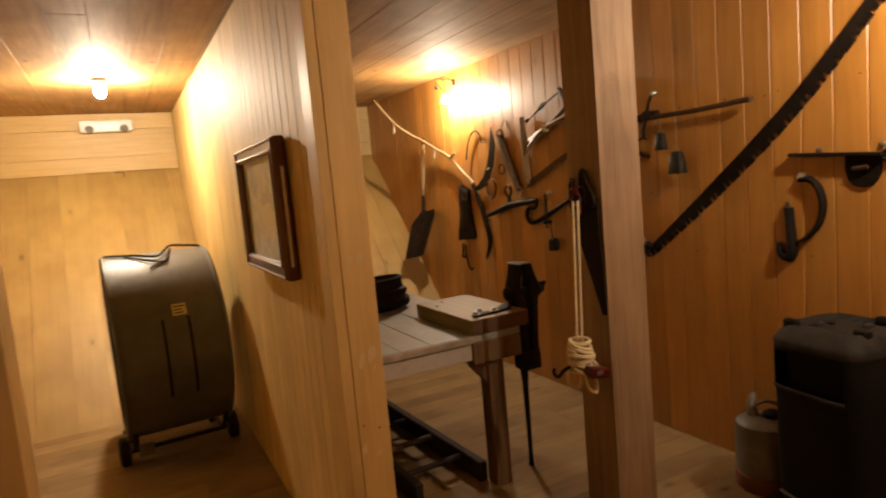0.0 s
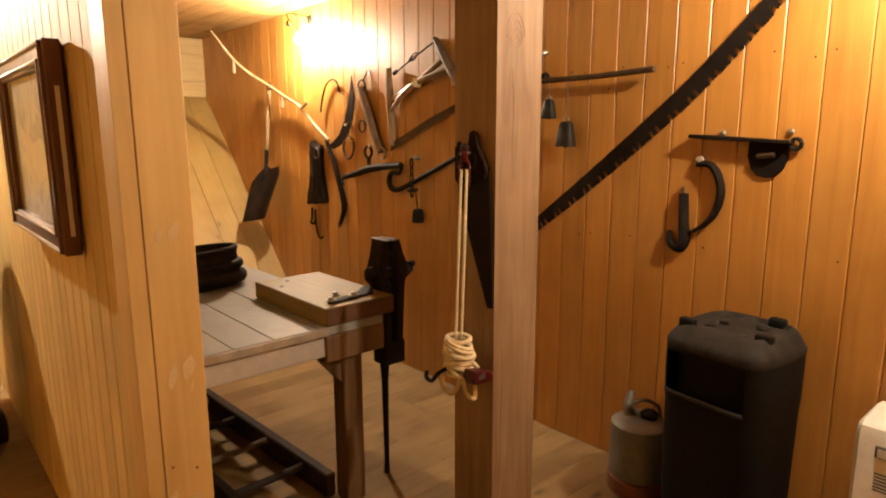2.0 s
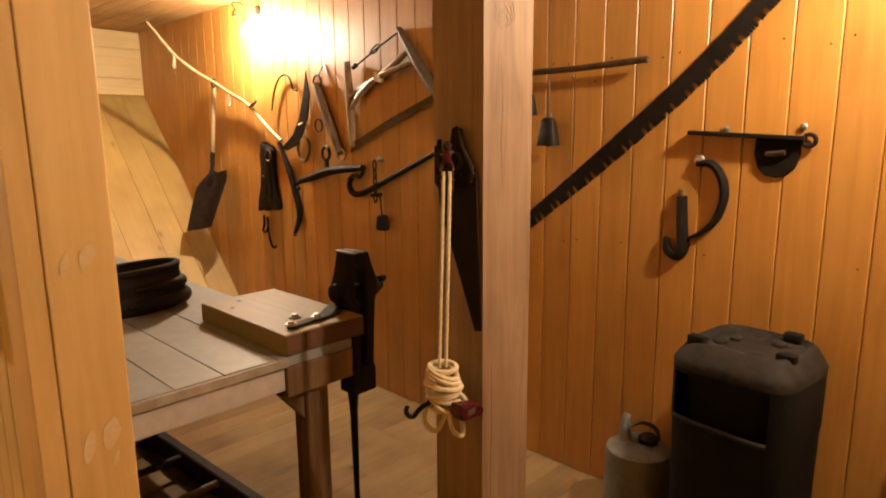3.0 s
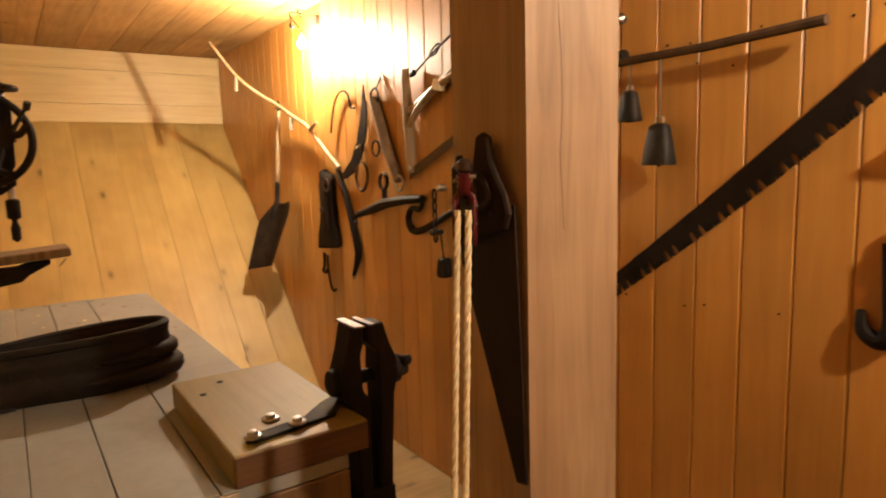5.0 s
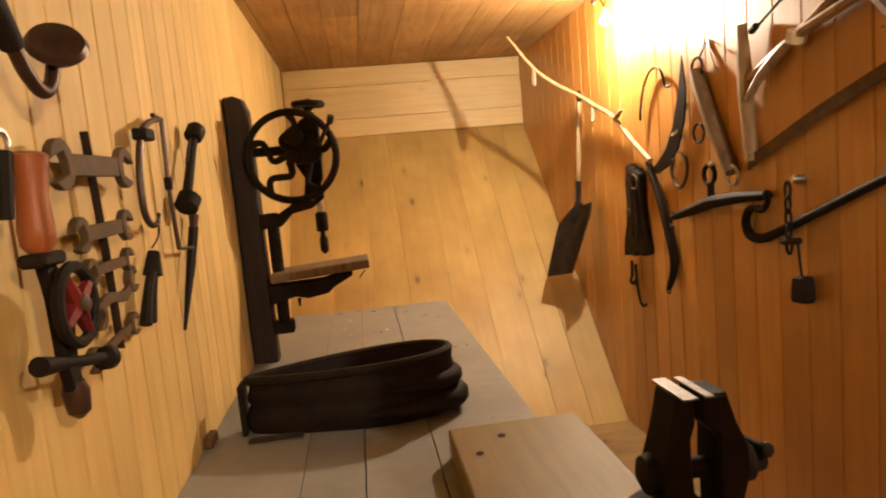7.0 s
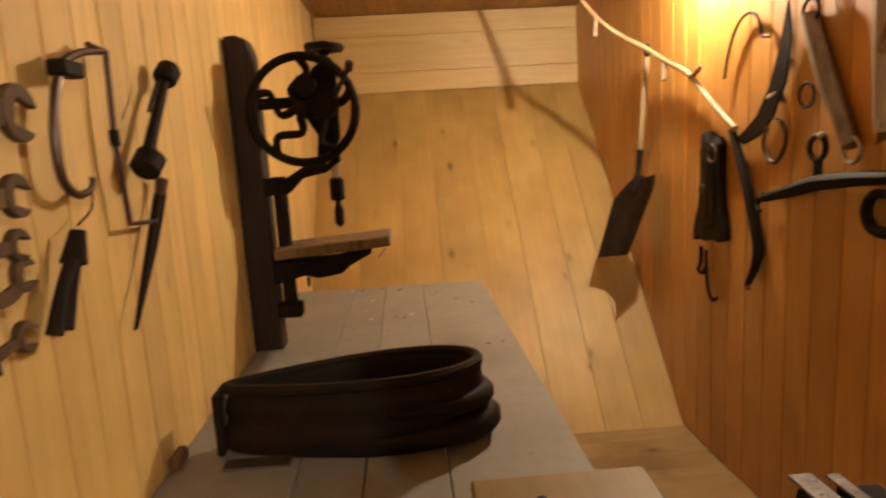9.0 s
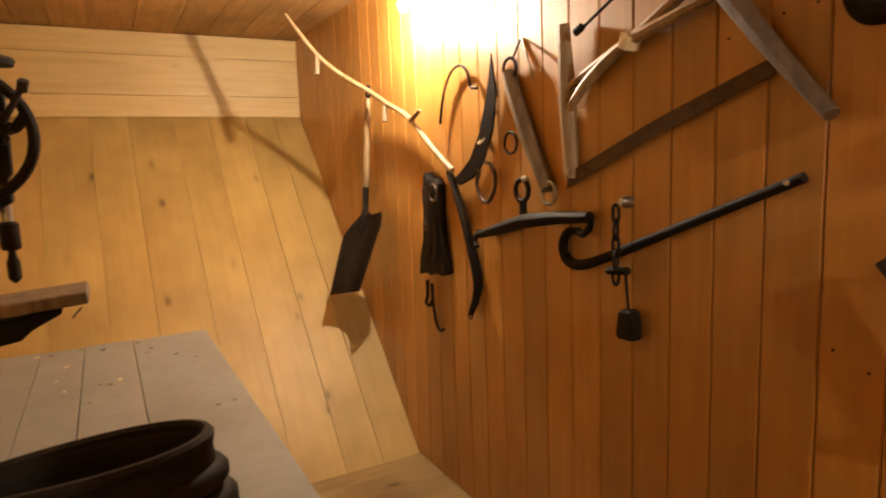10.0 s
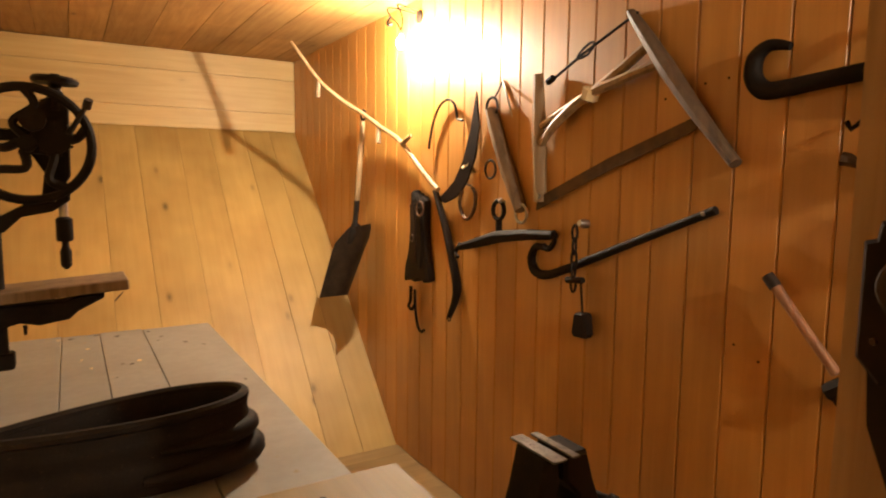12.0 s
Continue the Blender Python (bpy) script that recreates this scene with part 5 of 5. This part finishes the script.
part("eye_knob", lathe([(0, 0.008), (0.005, 0.014), (0.016, 0.015), (0.024, 0.007)], (px, 1.974, 1.397), (0.1, 0, 1), 12), BRONZE, hoist)
for dz, dy in ((1.386, 0.003), (1.392, -0.006)):
    part("pin", lathe([(-0.016, 0.003), (0.016, 0.003)], (px, 1.974 + dy, dz), (0.75, -0.65, 0), 8), STEEL, hoist)
part("sheave", lathe([(-0.016, 0.018), (-0.005, 0.013), (0.005, 0.013), (0.016, 0.018)], (px, 1.974, 1.318), (-0.75, 0.65, 0), 18), IRON, hoist)
part("bolt", lathe([(-0.021, 0.004), (0.021, 0.004)], (px, 1.974, 1.314), (-0.75, 0.65, 0), 10), IRON, hoist)


def twisted(points, radius, twist=0.011):
    """A rope of three strands laid along the points."""
    pts = [Vector(p) for p in points]
    bm = bmesh.new()
    run = 0.0
    lines = [[], [], []]
    for i, p in enumerate(pts):
        d = (pts[min(i + 1, len(pts) - 1)] - pts[max(i - 1, 0)]).normalized()
        run += (p - pts[i - 1]).length if i else 0
        a = d.cross(Vector((0.9, 0.3, 0.12))).normalized()
        b = d.cross(a)
        for k in range(3):
            t = run / twist + k * 2.0944
            lines[k].append(p + radius * 0.52 * (math.cos(t) * a + math.sin(t) * b))
    for l in lines:
        tube(l, radius * 0.58, 6, bm=bm)
    return bm


def straight(a, b, n):
    return [Vector(a).lerp(Vector(b), i / n) for i in range(n + 1)]


part("rope", twisted(straight((px - 0.0165, 1.9712, 1.338), (1.578, 1.965, 0.770), 160), 0.0054), ROPE, hoist, "pale twisted cotton rope")
part("rope", twisted(straight((px - 0.0050, 1.9570, 1.338), (1.592, 1.952, 0.770), 160), 0.0054), ROPE, hoist, "pale twisted cotton rope")
r = random.Random(9)
for k in range(9):
    c = Vector((1.585, 1.955, 0.772 - 0.0135 * k))
    tilt = Vector((0.35 * r.uniform(-1, 1), 0.35 * r.uniform(-1, 1), 1)).normalized()
    a = tilt.cross(Vector((1, 0.2, 0))).normalized()
    ring = circle(c, 0.040 + 0.010 * math.sin(math.pi * k / 8) + r.uniform(-0.003, 0.004), a, tilt.cross(a), 26)
    part("coil", tube(ring, 0.0080, 7, True), ROPE, hoist, "pale coiled rope turn")
for pts in (((1.60, 1.93, 0.70), (1.625, 1.90, 0.665), (1.59, 1.88, 0.645), (1.55, 1.92, 0.655), (1.54, 1.96, 0.69)),
            ((1.575, 1.93, 0.66), (1.58, 1.915, 0.59), (1.61, 1.905, 0.565), (1.625, 1.92, 0.60), (1.60, 1.93, 0.655)),
            ((1.55, 1.98, 0.68), (1.535, 1.985, 0.61), (1.56, 1.97, 0.575), (1.585, 1.96, 0.60), (1.575, 1.94, 0.66))):
    part("loop", tube(smooth_path(pts, 6, True), 0.0075, 7, True), ROPE, hoist, "loose rope loop")
lower = part("lower_block", prism([(1.555, 0.690), (1.635, 0.672), (1.650, 0.655), (1.640, 0.630), (1.560, 0.642), (1.545, 0.665)], 0.05, "y", 1.85, 0.006), RED_PAINT, hoist, "glossy red lower pulley block")
part("rivet", box((1.575, 1.8485, 0.655), (1.605, 1.8498, 0.672)), STEEL, lower, smooth=False)
part("tail_hook", tube(smooth_path([(1.54, 1.97, 0.672), (1.515, 1.985, 0.655), (1.50, 2.0, 0.63), (1.485, 2.01, 0.645), (1.49, 2.01, 0.665)]), 0.007, 8), IRON, hoist)


# ---- along the varnished wall, on the floor ----
def rubbish_bin():
    m = pose(2.300, 1.340, 0.0, 0, 0, -97) @ Matrix.Diagonal((0.96, 1.0, 0.957, 1.0))
    ob = thing("rubbish_bin", "black plastic rubbish bin with a front opening", "bin", m)
    n = 44
    def ring(z, r, power=0.40, dy=0.0):
        out = []
        for k in range(n):
            t = 2 * math.pi * (k + 0.5) / n
            c, s = math.cos(t), math.sin(t)
            out.append((r * math.copysign(abs(c) ** power, c), dy + r * 0.92 * math.copysign(abs(s) ** power, s), z))
        return out
    def skin(levels, power, gap=None, top=False, bottom=False):
        bm = bmesh.new()
        rows = [[bm.verts.new(p) for p in ring(z, r, power, dy)] for z, r, dy in levels]
        for i, (a, b) in enumerate(zip(rows, rows[1:])):
            for k in range(n):
                if gap and i in gap[0] and k in gap[1]:
                    continue
                bm.faces.new((a[k], a[(k + 1) % n], b[(k + 1) % n], b[k]))
        if top:
            bm.faces.new(rows[-1])
        if bottom:
            bm.faces.new(rows[0][::-1])
        return bm
    front = range(28, 36)
    levels = [(0.004, 0.166, 0), (0.02, 0.172, 0), (0.14, 0.175, 0), (0.17, 0.180, 0), (0.565, 0.186, 0), (0.600, 0.189, 0), (0.752, 0.190, 0.0), (0.765, 0.190, 0)]
    part("body", skin(levels, 0.40, ((5,), front), bottom=True), BIN_PLASTIC, ob)
    part("liner", skin([(0.38, 0.150, 0), (0.760, 0.152, 0)], 0.40), BIN_PLASTIC, ob)
    lid = part("lid", skin([(0.766, 0.193, 0), (0.785, 0.194, 0), (0.800, 0.187, 0), (0.818, 0.176, 0.006), (0.836, 0.164, 0.012), (0.846, 0.154, 0.014), (0.848, 0.145, 0.014), (0.832, 0.132, 0.014), (0.830, 0.03, 0.014)], 0.45, top=True, bottom=True), BIN_LID, ob, "sloping dusty lid")
    lumps = random.Random(12)
    for k in range(7):
        a, q = 2 * math.pi * k / 7 + lumps.uniform(-0.2, 0.2), lumps.uniform(0.06, 0.14)
        h = lumps.uniform(0.006, 0.014)
        part("lid_lump", lathe([(0, q * 0.30), (h * 0.6, q * 0.26), (h, q * 0.12)], (q * math.cos(a), 0.014 + q * math.sin(a), 0.835), (lumps.uniform(-0.3, 0.3), lumps.uniform(-0.3, 0.3), 1), 9), BIN_LID, lid)
    for x, y, z in ((-0.120, -0.105, 0.842), (0.135, -0.06, 0.838), (0.07, 0.14, 0.842)):
        part("latch", box((x - 0.028, y - 0.018, z - 0.016), (x + 0.028, y + 0.018, z + 0.022), 0.008, 2), BIN_PLASTIC, lid, "raised black latch")
    lip = [Vector((x, y, 0)) for x, y, _ in ring(0, 0.190)][28:37]
    part("opening_lip", tube([p + Vector((0, 0, 0.599)) for p in lip], 0.008, 8), BIN_LID, ob, "rounded plastic lip")
    low = [Vector((x, y, 0)) for x, y, _ in ring(0, 0.179)][25:41]
    part("base_band", tube([p + Vector((0, 0, 0.150)) for p in low[3:12]], 0.014, 6, flat=0.3, up=(0, 0, 1)), BAND_GREY, ob, "scuffed pale grey band")
    return ob


BAND_GREY = surface("scuffed_grey_band", (0.05, 0.045, 0.035), (0.14, 0.125, 0.10), 0.6, 0, 40.0, 0.3)
BIN_LID = surface("dusty_black_plastic", (0.008, 0.0075, 0.007), (0.030, 0.024, 0.019), 0.72, 0, 22.0, 0.6, spec=0.25)
rubbish_bin()

can = thing("metal_can", "dented grey metal can with a spout and red foot", "can", pose(2.390, 1.725, 0))
part("body", lathe([(0.07, 0.112), (0.075, 0.120), (0.16, 0.121), (0.165, 0.118), (0.27, 0.120), (0.290, 0.116), (0.305, 0.095), (0.318, 0.05)], (0, 0, 0), (0, 0, 1), 28), ZINC, can)
part("foot", lathe([(0.0, 0.118), (0.006, 0.124), (0.066, 0.124), (0.070, 0.118)], (0, 0, 0), (0, 0, 1), 28), surface("faded_red_paint", (0.16, 0.05, 0.03), (0.24, 0.09, 0.05), 0.55, 0.1, 10), can, "faded red lower ring")
part("cap", lathe([(0.318, 0.034), (0.335, 0.036), (0.345, 0.026), (0.352, 0.012)], (0.01, -0.03, 0), (0, 0, 1), 16), IRON, can)
part("spout", tube([(-0.02, 0.04, 0.31), (-0.01, 0.055, 0.36), (0.015, 0.06, 0.40)], [0.024, 0.020, 0.014], 10), ZINC, can)
part("handle", tube(smooth_path([(0.06, -0.05, 0.30), (0.075, -0.03, 0.345), (0.05, 0.02, 0.365), (0.0, 0.05, 0.35)]), 0.008, 8), RUST, can)


def dehumidifier():
    ob = thing("dehumidifier", "off-white portable dehumidifier with top tray and louvres", "dehumidifier")
    x0, x1, y0, y1, top = 2.300, 2.520, 0.43, 0.965, 0.600
    bm = prism([(x0, 0.03), (x1, 0.03), (x1, top), (x0 + 0.035, top), (x0 + 0.008, top - 0.012), (x0, top - 0.035)], y1 - y0, "y", y0, 0.012)
    part("body", bm, WHITE_PLASTIC, ob)
    # slots are proud dark bars; the shade inside them is in the colour
    part("tray", box((x0 - 0.0025, y0 + 0.10, top - 0.098), (x0 + 0.004, y1 - 0.055, top - 0.060), 0.002), GRILLE_DARK, ob, "grey strip coloured like a shaded handle slot", False)
    part("tray_lip", box((x0 - 0.006, y0 + 0.105, top - 0.094), (x0 - 0.0027, y1 - 0.062, top - 0.068), 0.001), WHITE_PLASTIC, ob, "pale slot cover", False)
    for k in range(6):
        z = top - 0.150 - 0.0105 * k
        part("louvre", box((x0 - 0.002, y1 - 0.215, z), (x0 + 0.002, y1 - 0.06, z + 0.005)), GRILLE_DARK, ob, "dark bar coloured like a shaded louvre slot", False)
        part("louvre", box((x0 - 0.002, y0 + 0.12, z), (x0 + 0.002, y1 - 0.235, z + 0.005)), GRILLE_DARK, ob, "dark bar coloured like a shaded louvre slot", False)
    for y in (y0 + 0.06, y1 - 0.06):
        part("foot", box((x0 + 0.03, y - 0.03, 0.0), (x1 - 0.03, y + 0.03, 0.031), 0.004), GRILLE_DARK, ob)
    return ob


dehumidifier()


# ---- the left room ----
def drum_fan():
    m = pose(0.150, 4.07, 0.0, 0, 0, 3.0)
    ob = thing("drum_fan", "large dark grey drum fan on small wheels", "drum fan", m)
    r, half, cz = 0.525, 0.272, 0.665
    part("shell", tube_shell(r, half, cz), DRUM_METAL, ob)
    for x in (-half, half):
        part("rim", tube(circle((x, 0, cz), r, (0, 1, 0), (0, 0, 1), 56), 0.012, 8, True), DRUM_METAL, ob)
        for k in range(6):
            part("guard_ring", tube(circle((x, 0, cz), r * (k + 0.6) / 6.6, (0, 1, 0), (0, 0, 1), 40), 0.0035, 5, True), IRON, ob)
        for k in range(4):
            a = radians(45 + 90 * k)
            part("guard_bar", tube([(x, 0, cz), (x, r * math.cos(a), cz + r * math.sin(a))], 0.005, 6), IRON, ob)
    part("motor", lathe([(-0.12, 0.09), (-0.11, 0.10), (0.11, 0.10), (0.12, 0.09)], (0, 0, cz), (1, 0, 0), 20), IRON, ob)
    for k in range(4):
        a = radians(20 + 90 * k)
        part("blade", box((-0.03, -0.08, 0.09), (0.02, 0.08, 0.47), 0.004, 1, None, Matrix.Translation((0, 0, cz)) @ Matrix.Rotation(a, 4, "X") @ Matrix.Rotation(radians(28), 4, "Z")), IRON, ob)
    for x in (-0.045, 0.085):
        band = circle((x, 0, cz), r + 0.003, (0, 1, 0), (0, 0, 1), 14, 158, 205)
        part("slot", tube(band, 0.0065, 6), IRON, ob, "dark pressed slot")
    tag = part("label_plate", box((0.01, -r - 0.003, -0.033), (0.082, -r + 0.006, 0.033), 0.001, 1, None, Matrix.Translation((0, 0, cz)) @ Matrix.Rotation(radians(-27), 4, "X")), surface("yellow_label", (0.50, 0.44, 0.16), (0.60, 0.53, 0.22), 0.5, 0, 30), ob, "faded yellow warning label", False)
    for k, (a, b) in enumerate(((0.018, 0.074), (0.018, 0.060), (0.018, 0.066))):
        part("print_bar", box((a, -r - 0.0042, 0.014 - 0.018 * k), (b, -r - 0.0031, 0.020 - 0.018 * k), 0, 1, None, Matrix.Translation((0, 0, cz)) @ Matrix.Rotation(radians(-27), 4, "X")), IRON, tag, smooth=False)
    for x in (-0.30, 0.30):
        wheel = part("wheel", lathe([(-0.030, 0.055), (-0.022, 0.082), (0.022, 0.082), (0.030, 0.055)], (x, -0.12, 0.083), (1, 0, 0), 24), IRON, ob)
        part("wheel_hub", lathe([(-0.034, 0.03), (0.034, 0.03)], (x, -0.12, 0.083), (1, 0, 0), 16), ZINC, wheel)
    for y in (-0.12, 0.26):
        part("axle_bar", tube([(-0.29, y, 0.075), (0.29, y, 0.075)], 0.013, 8), IRON, ob)
    for x in (-0.24, 0.24):
        part("cradle", tube(smooth_path([(x, -0.30, 0.22), (x, -0.12, 0.09), (x, 0.26, 0.09), (x, 0.36, 0.26)]), 0.014, 8), IRON, ob)
        part("stand_foot", lathe([(0, 0.02), (0.07, 0.018)], (x, 0.26, 0.0), (0, 0, 1), 10), IRON, ob)
    part("bracket_plate", box((-0.232, -0.215, 0.06), (-0.15, -0.205, 0.135), 0.003), ZINC, ob, "grey bracket plate", False)
    top = cz + r
    part("cable", tube(smooth_path([(-0.26, -0.02, top + 0.012), (-0.12, -0.10, top + 0.006), (0.0, -0.16, top - 0.010), (0.05, -0.10, top + 0.012), (0.10, 0.02, top + 0.030), (0.18, 0.02, top + 0.022), (0.26, 0.0, top + 0.012)]), 0.007, 8), IRON, ob, "loose black power cable")
    part("cable", tube(smooth_path([(-0.16, -0.10, top + 0.0), (-0.06, -0.19, top - 0.022), (0.03, -0.23, top - 0.040), (0.06, -0.16, top - 0.010), (0.09, -0.04, top + 0.015)]), 0.006, 8), IRON, ob, "loose black power cable")
    part("cable_tie", tube([(-0.05, -0.27, top - 0.062), (0.04, -0.20, top - 0.030)], 0.005, 6), ZINC, ob, "pale cord end")
    return ob


def tube_shell(r, half, cz):
    bm = bmesh.new()
    n = 56
    rows = []
    for x, rr in ((-half, r), (-half * 0.9, r + 0.002), (0, r + 0.002), (half * 0.9, r + 0.002), (half, r), (half, r - 0.008), (-half, r - 0.008)):
        rows.append([bm.verts.new((x, rr * math.cos(2 * math.pi * k / n), cz + rr * math.sin(2 * math.pi * k / n))) for k in range(n)])
    for i in range(len(rows)):
        a, b = rows[i], rows[(i + 1) % len(rows)]
        for k in range(n):
            bm.faces.new((a[k], a[(k + 1) % n], b[(k + 1) % n], b[k]))
    bmesh.ops.recalc_face_normals(bm, faces=bm.faces)
    return bm


drum_fan()


def art_print():
    m, nt, bsdf = shader("faded_print")
    raw, vec = coords(nt, (1, 1, 1), 0.0)
    a = noise_tex(nt, vec, 5.0, 3, 0.5, 1.5)
    col = ramp(nt, a, [(0.30, (0.22, 0.21, 0.18)), (0.45, (0.38, 0.33, 0.19)), (0.56, (0.46, 0.39, 0.25)), (0.62, (0.26, 0.22, 0.16)), (0.75, (0.40, 0.36, 0.29))])
    nt.links.new(col, bsdf.inputs["Base Color"])
    bsdf.inputs["Roughness"].default_value = 0.35
    return m


def picture():
    ob = thing("framed_picture", "faded print in a deep dark mahogany frame", "picture")
    y0, y1, z0, z1, x0, x1 = 2.265, 3.035, 1.150, 1.680, 0.512, PICS - 0.003
    w = 0.062
    def rail(a, b, c, d):
        return prism([a, b, c, d], x1 - x0 - 0.004, "x", x0 + 0.002, 0.006)
    part("rail", rail((y0, z1), (y1, z1), (y1 - w, z1 - w), (y0 + w, z1 - w)), FRAME_WOOD, ob)
    part("rail", rail((y0, z0), (y1, z0), (y1 - w, z0 + w), (y0 + w, z0 + w)), FRAME_WOOD, ob)
    part("stile", rail((y0, z0), (y0, z1), (y0 + w, z1 - w), (y0 + w, z0 + w)), FRAME_WOOD, ob)
    part("stile", rail((y1, z0), (y1, z1), (y1 - w, z1 - w), (y1 - w, z0 + w)), FRAME_WOOD, ob)
    for k, g in enumerate((0.010, 0.050)):
        pts = [(x0, y0 + g, z0 + g), (x0, y1 - g, z0 + g), (x0, y1 - g, z1 - g), (x0, y0 + g, z1 - g)]
        for a, b in zip(pts, pts[1:] + pts[:1]):
            part("bead", tube([a, b], 0.0055, 6), FRAME_WOOD, ob)
    part("backing_edge", box((x0 + 0.022, y0 - 0.003, z0 + 0.05), (x0 + 0.032, y0 + 0.001, z1 - 0.11)), WHITE_PLASTIC, ob, "pale backing edge", False)
    part("print", box((x0 + 0.020, y0 + w - 0.002, z0 + w - 0.002), (x0 + 0.024, y1 - w + 0.002, z1 - w + 0.002)), art_print(), ob, "faded grey and ochre print", False)
    return ob


picture()

sign = thing("emergency_light", "white emergency light box above the sloping wall", "emergency light")
part("body", box((-0.205, 6.36, 2.155), (0.215, 6.436, 2.255), 0.016, 2), GLASS_WHITE, sign)
for x in (-0.13, 0.145):
    part("head", lathe([(0, 0.022), (0.02, 0.036), (0.03, 0.034)], (x, 6.36, 2.185), (0, -1, -0.4), 14), ZINC, sign, "grey swivelling lamp head")
stain = thing("wall_hook", "small rusty hook with a drip below the band", "hook")
part("hook", tube([(0.02, 6.43, 1.795), (0.09, 6.43, 1.795), (0.095, 6.425, 1.72)], 0.006, 6), RUST, stain)
part("tail", tube([(0.095, 6.425, 1.72), (0.112, 6.36, 1.66), (0.12, 6.22, 1.535)], [0.006, 0.003], 6), RUST, stain)


# ---- lamps ----
def wall_lamp(place, base, label, glowing, size=1.0):
    """A bare bulb in a small porcelain socket that hangs from two bent wire arms beside the wall."""
    ob = thing("wall_lamp", label, "lamp", group="bare bulb lamps")
    p, b = Vector(place), Vector(base)
    part("base", lathe([(0, 0.030), (0.008, 0.030), (0.014, 0.016)], b, (-1, 0, 0), 18), IRON, ob)
    part("socket", lathe([(size * h, size * q) for h, q in ((0.044, 0.016), (0.050, 0.019), (0.080, 0.019), (0.092, 0.012), (0.100, 0.004))], p, (0, 0, 1), 14), GLASS_WHITE, ob, "white porcelain socket")
    top = p + Vector((0, 0, 0.098 * size))
    for lean, far in ((0.012, 0.02), (-0.006, 0.10)):
        arm = smooth_path([top, top + Vector((lean, far * 0.35, 0.045)), top + Vector((lean, far, 0.085)), top + Vector((lean * 0.5, far + 0.02, 0.13)), b + Vector((-0.01, far * 0.3, 0.02)), b])
        part("arm", tube(arm, 0.0036, 6), IRON, ob, "thin bent wire arm")
    part("spring_clip", tube(smooth_path([top + Vector((-0.006, 0.10, 0.085)), top + Vector((-0.012, 0.115, 0.060)), top + Vector((-0.010, 0.10, 0.045)), top + Vector((-0.004, 0.085, 0.052))]), [0.004, 0.008, 0.010, 0.005], 8), IRON, ob)
    part("bulb", lathe([(size * h, size * q) for h, q in ((-0.040, 0.004), (-0.034, 0.018), (-0.018, 0.030), (0.0, 0.034), (0.020, 0.027), (0.038, 0.015), (0.052, 0.013))], p, (0, 0, 1), 18), glowing, ob, "lit frosted bulb")
    return ob


wall_lamp(LAMP_WORK, (2.538, 4.50, 2.24), "bare bulb lamp on bent wire arms at the wall", BULB_WORK, 0.6)
wall_lamp(LAMP_NEAR, (2.538, 0.75, 2.27), "bare bulb lamp on bent wire arms at the wall", BULB_NEAR)
ceiling_lamp = thing("ceiling_lamp", "bare bulb in a porcelain ceiling holder", "lamp")
part("holder", lathe([(0, 0.055), (0.02, 0.052), (0.05, 0.03), (0.075, 0.022)], (LAMP_LEFT[0], LAMP_LEFT[1], CEIL - 0.004), (0, 0, -1), 18), GLASS_WHITE, ceiling_lamp)
part("bulb", lathe([(-0.040, 0.004), (-0.034, 0.018), (-0.018, 0.030), (0.0, 0.034), (0.020, 0.027), (0.038, 0.015), (0.060, 0.013)], LAMP_LEFT, (0, 0, 1), 18), BULB_LEFT, ceiling_lamp, "lit frosted bulb")


# the tools below the wall lamp hang flat against the boards
NEARER = Vector((1.27, 1.977, 1.462))
for hung in (scythe, hame, strap, shoe, wire_hook, tree, double, cant, chain, maul, peavey, bow):
    hung.matrix_basis = Matrix.Translation(NEARER * (1 - 1.0145)) @ Matrix.Scale(1.0145, 4)

NEAR_EYE = Vector((0.70, 0.95, 1.43))
for hung, k in ((crosscut, 1.0165), (hay, 1.0215), (latch, 1.0165)):
    hung.matrix_basis = Matrix.Translation(NEAR_EYE * (1 - k)) @ Matrix.Scale(k, 4)

# ---- the boards of walls and floor ----
lay_walls()
lay_north()
lay_floor()
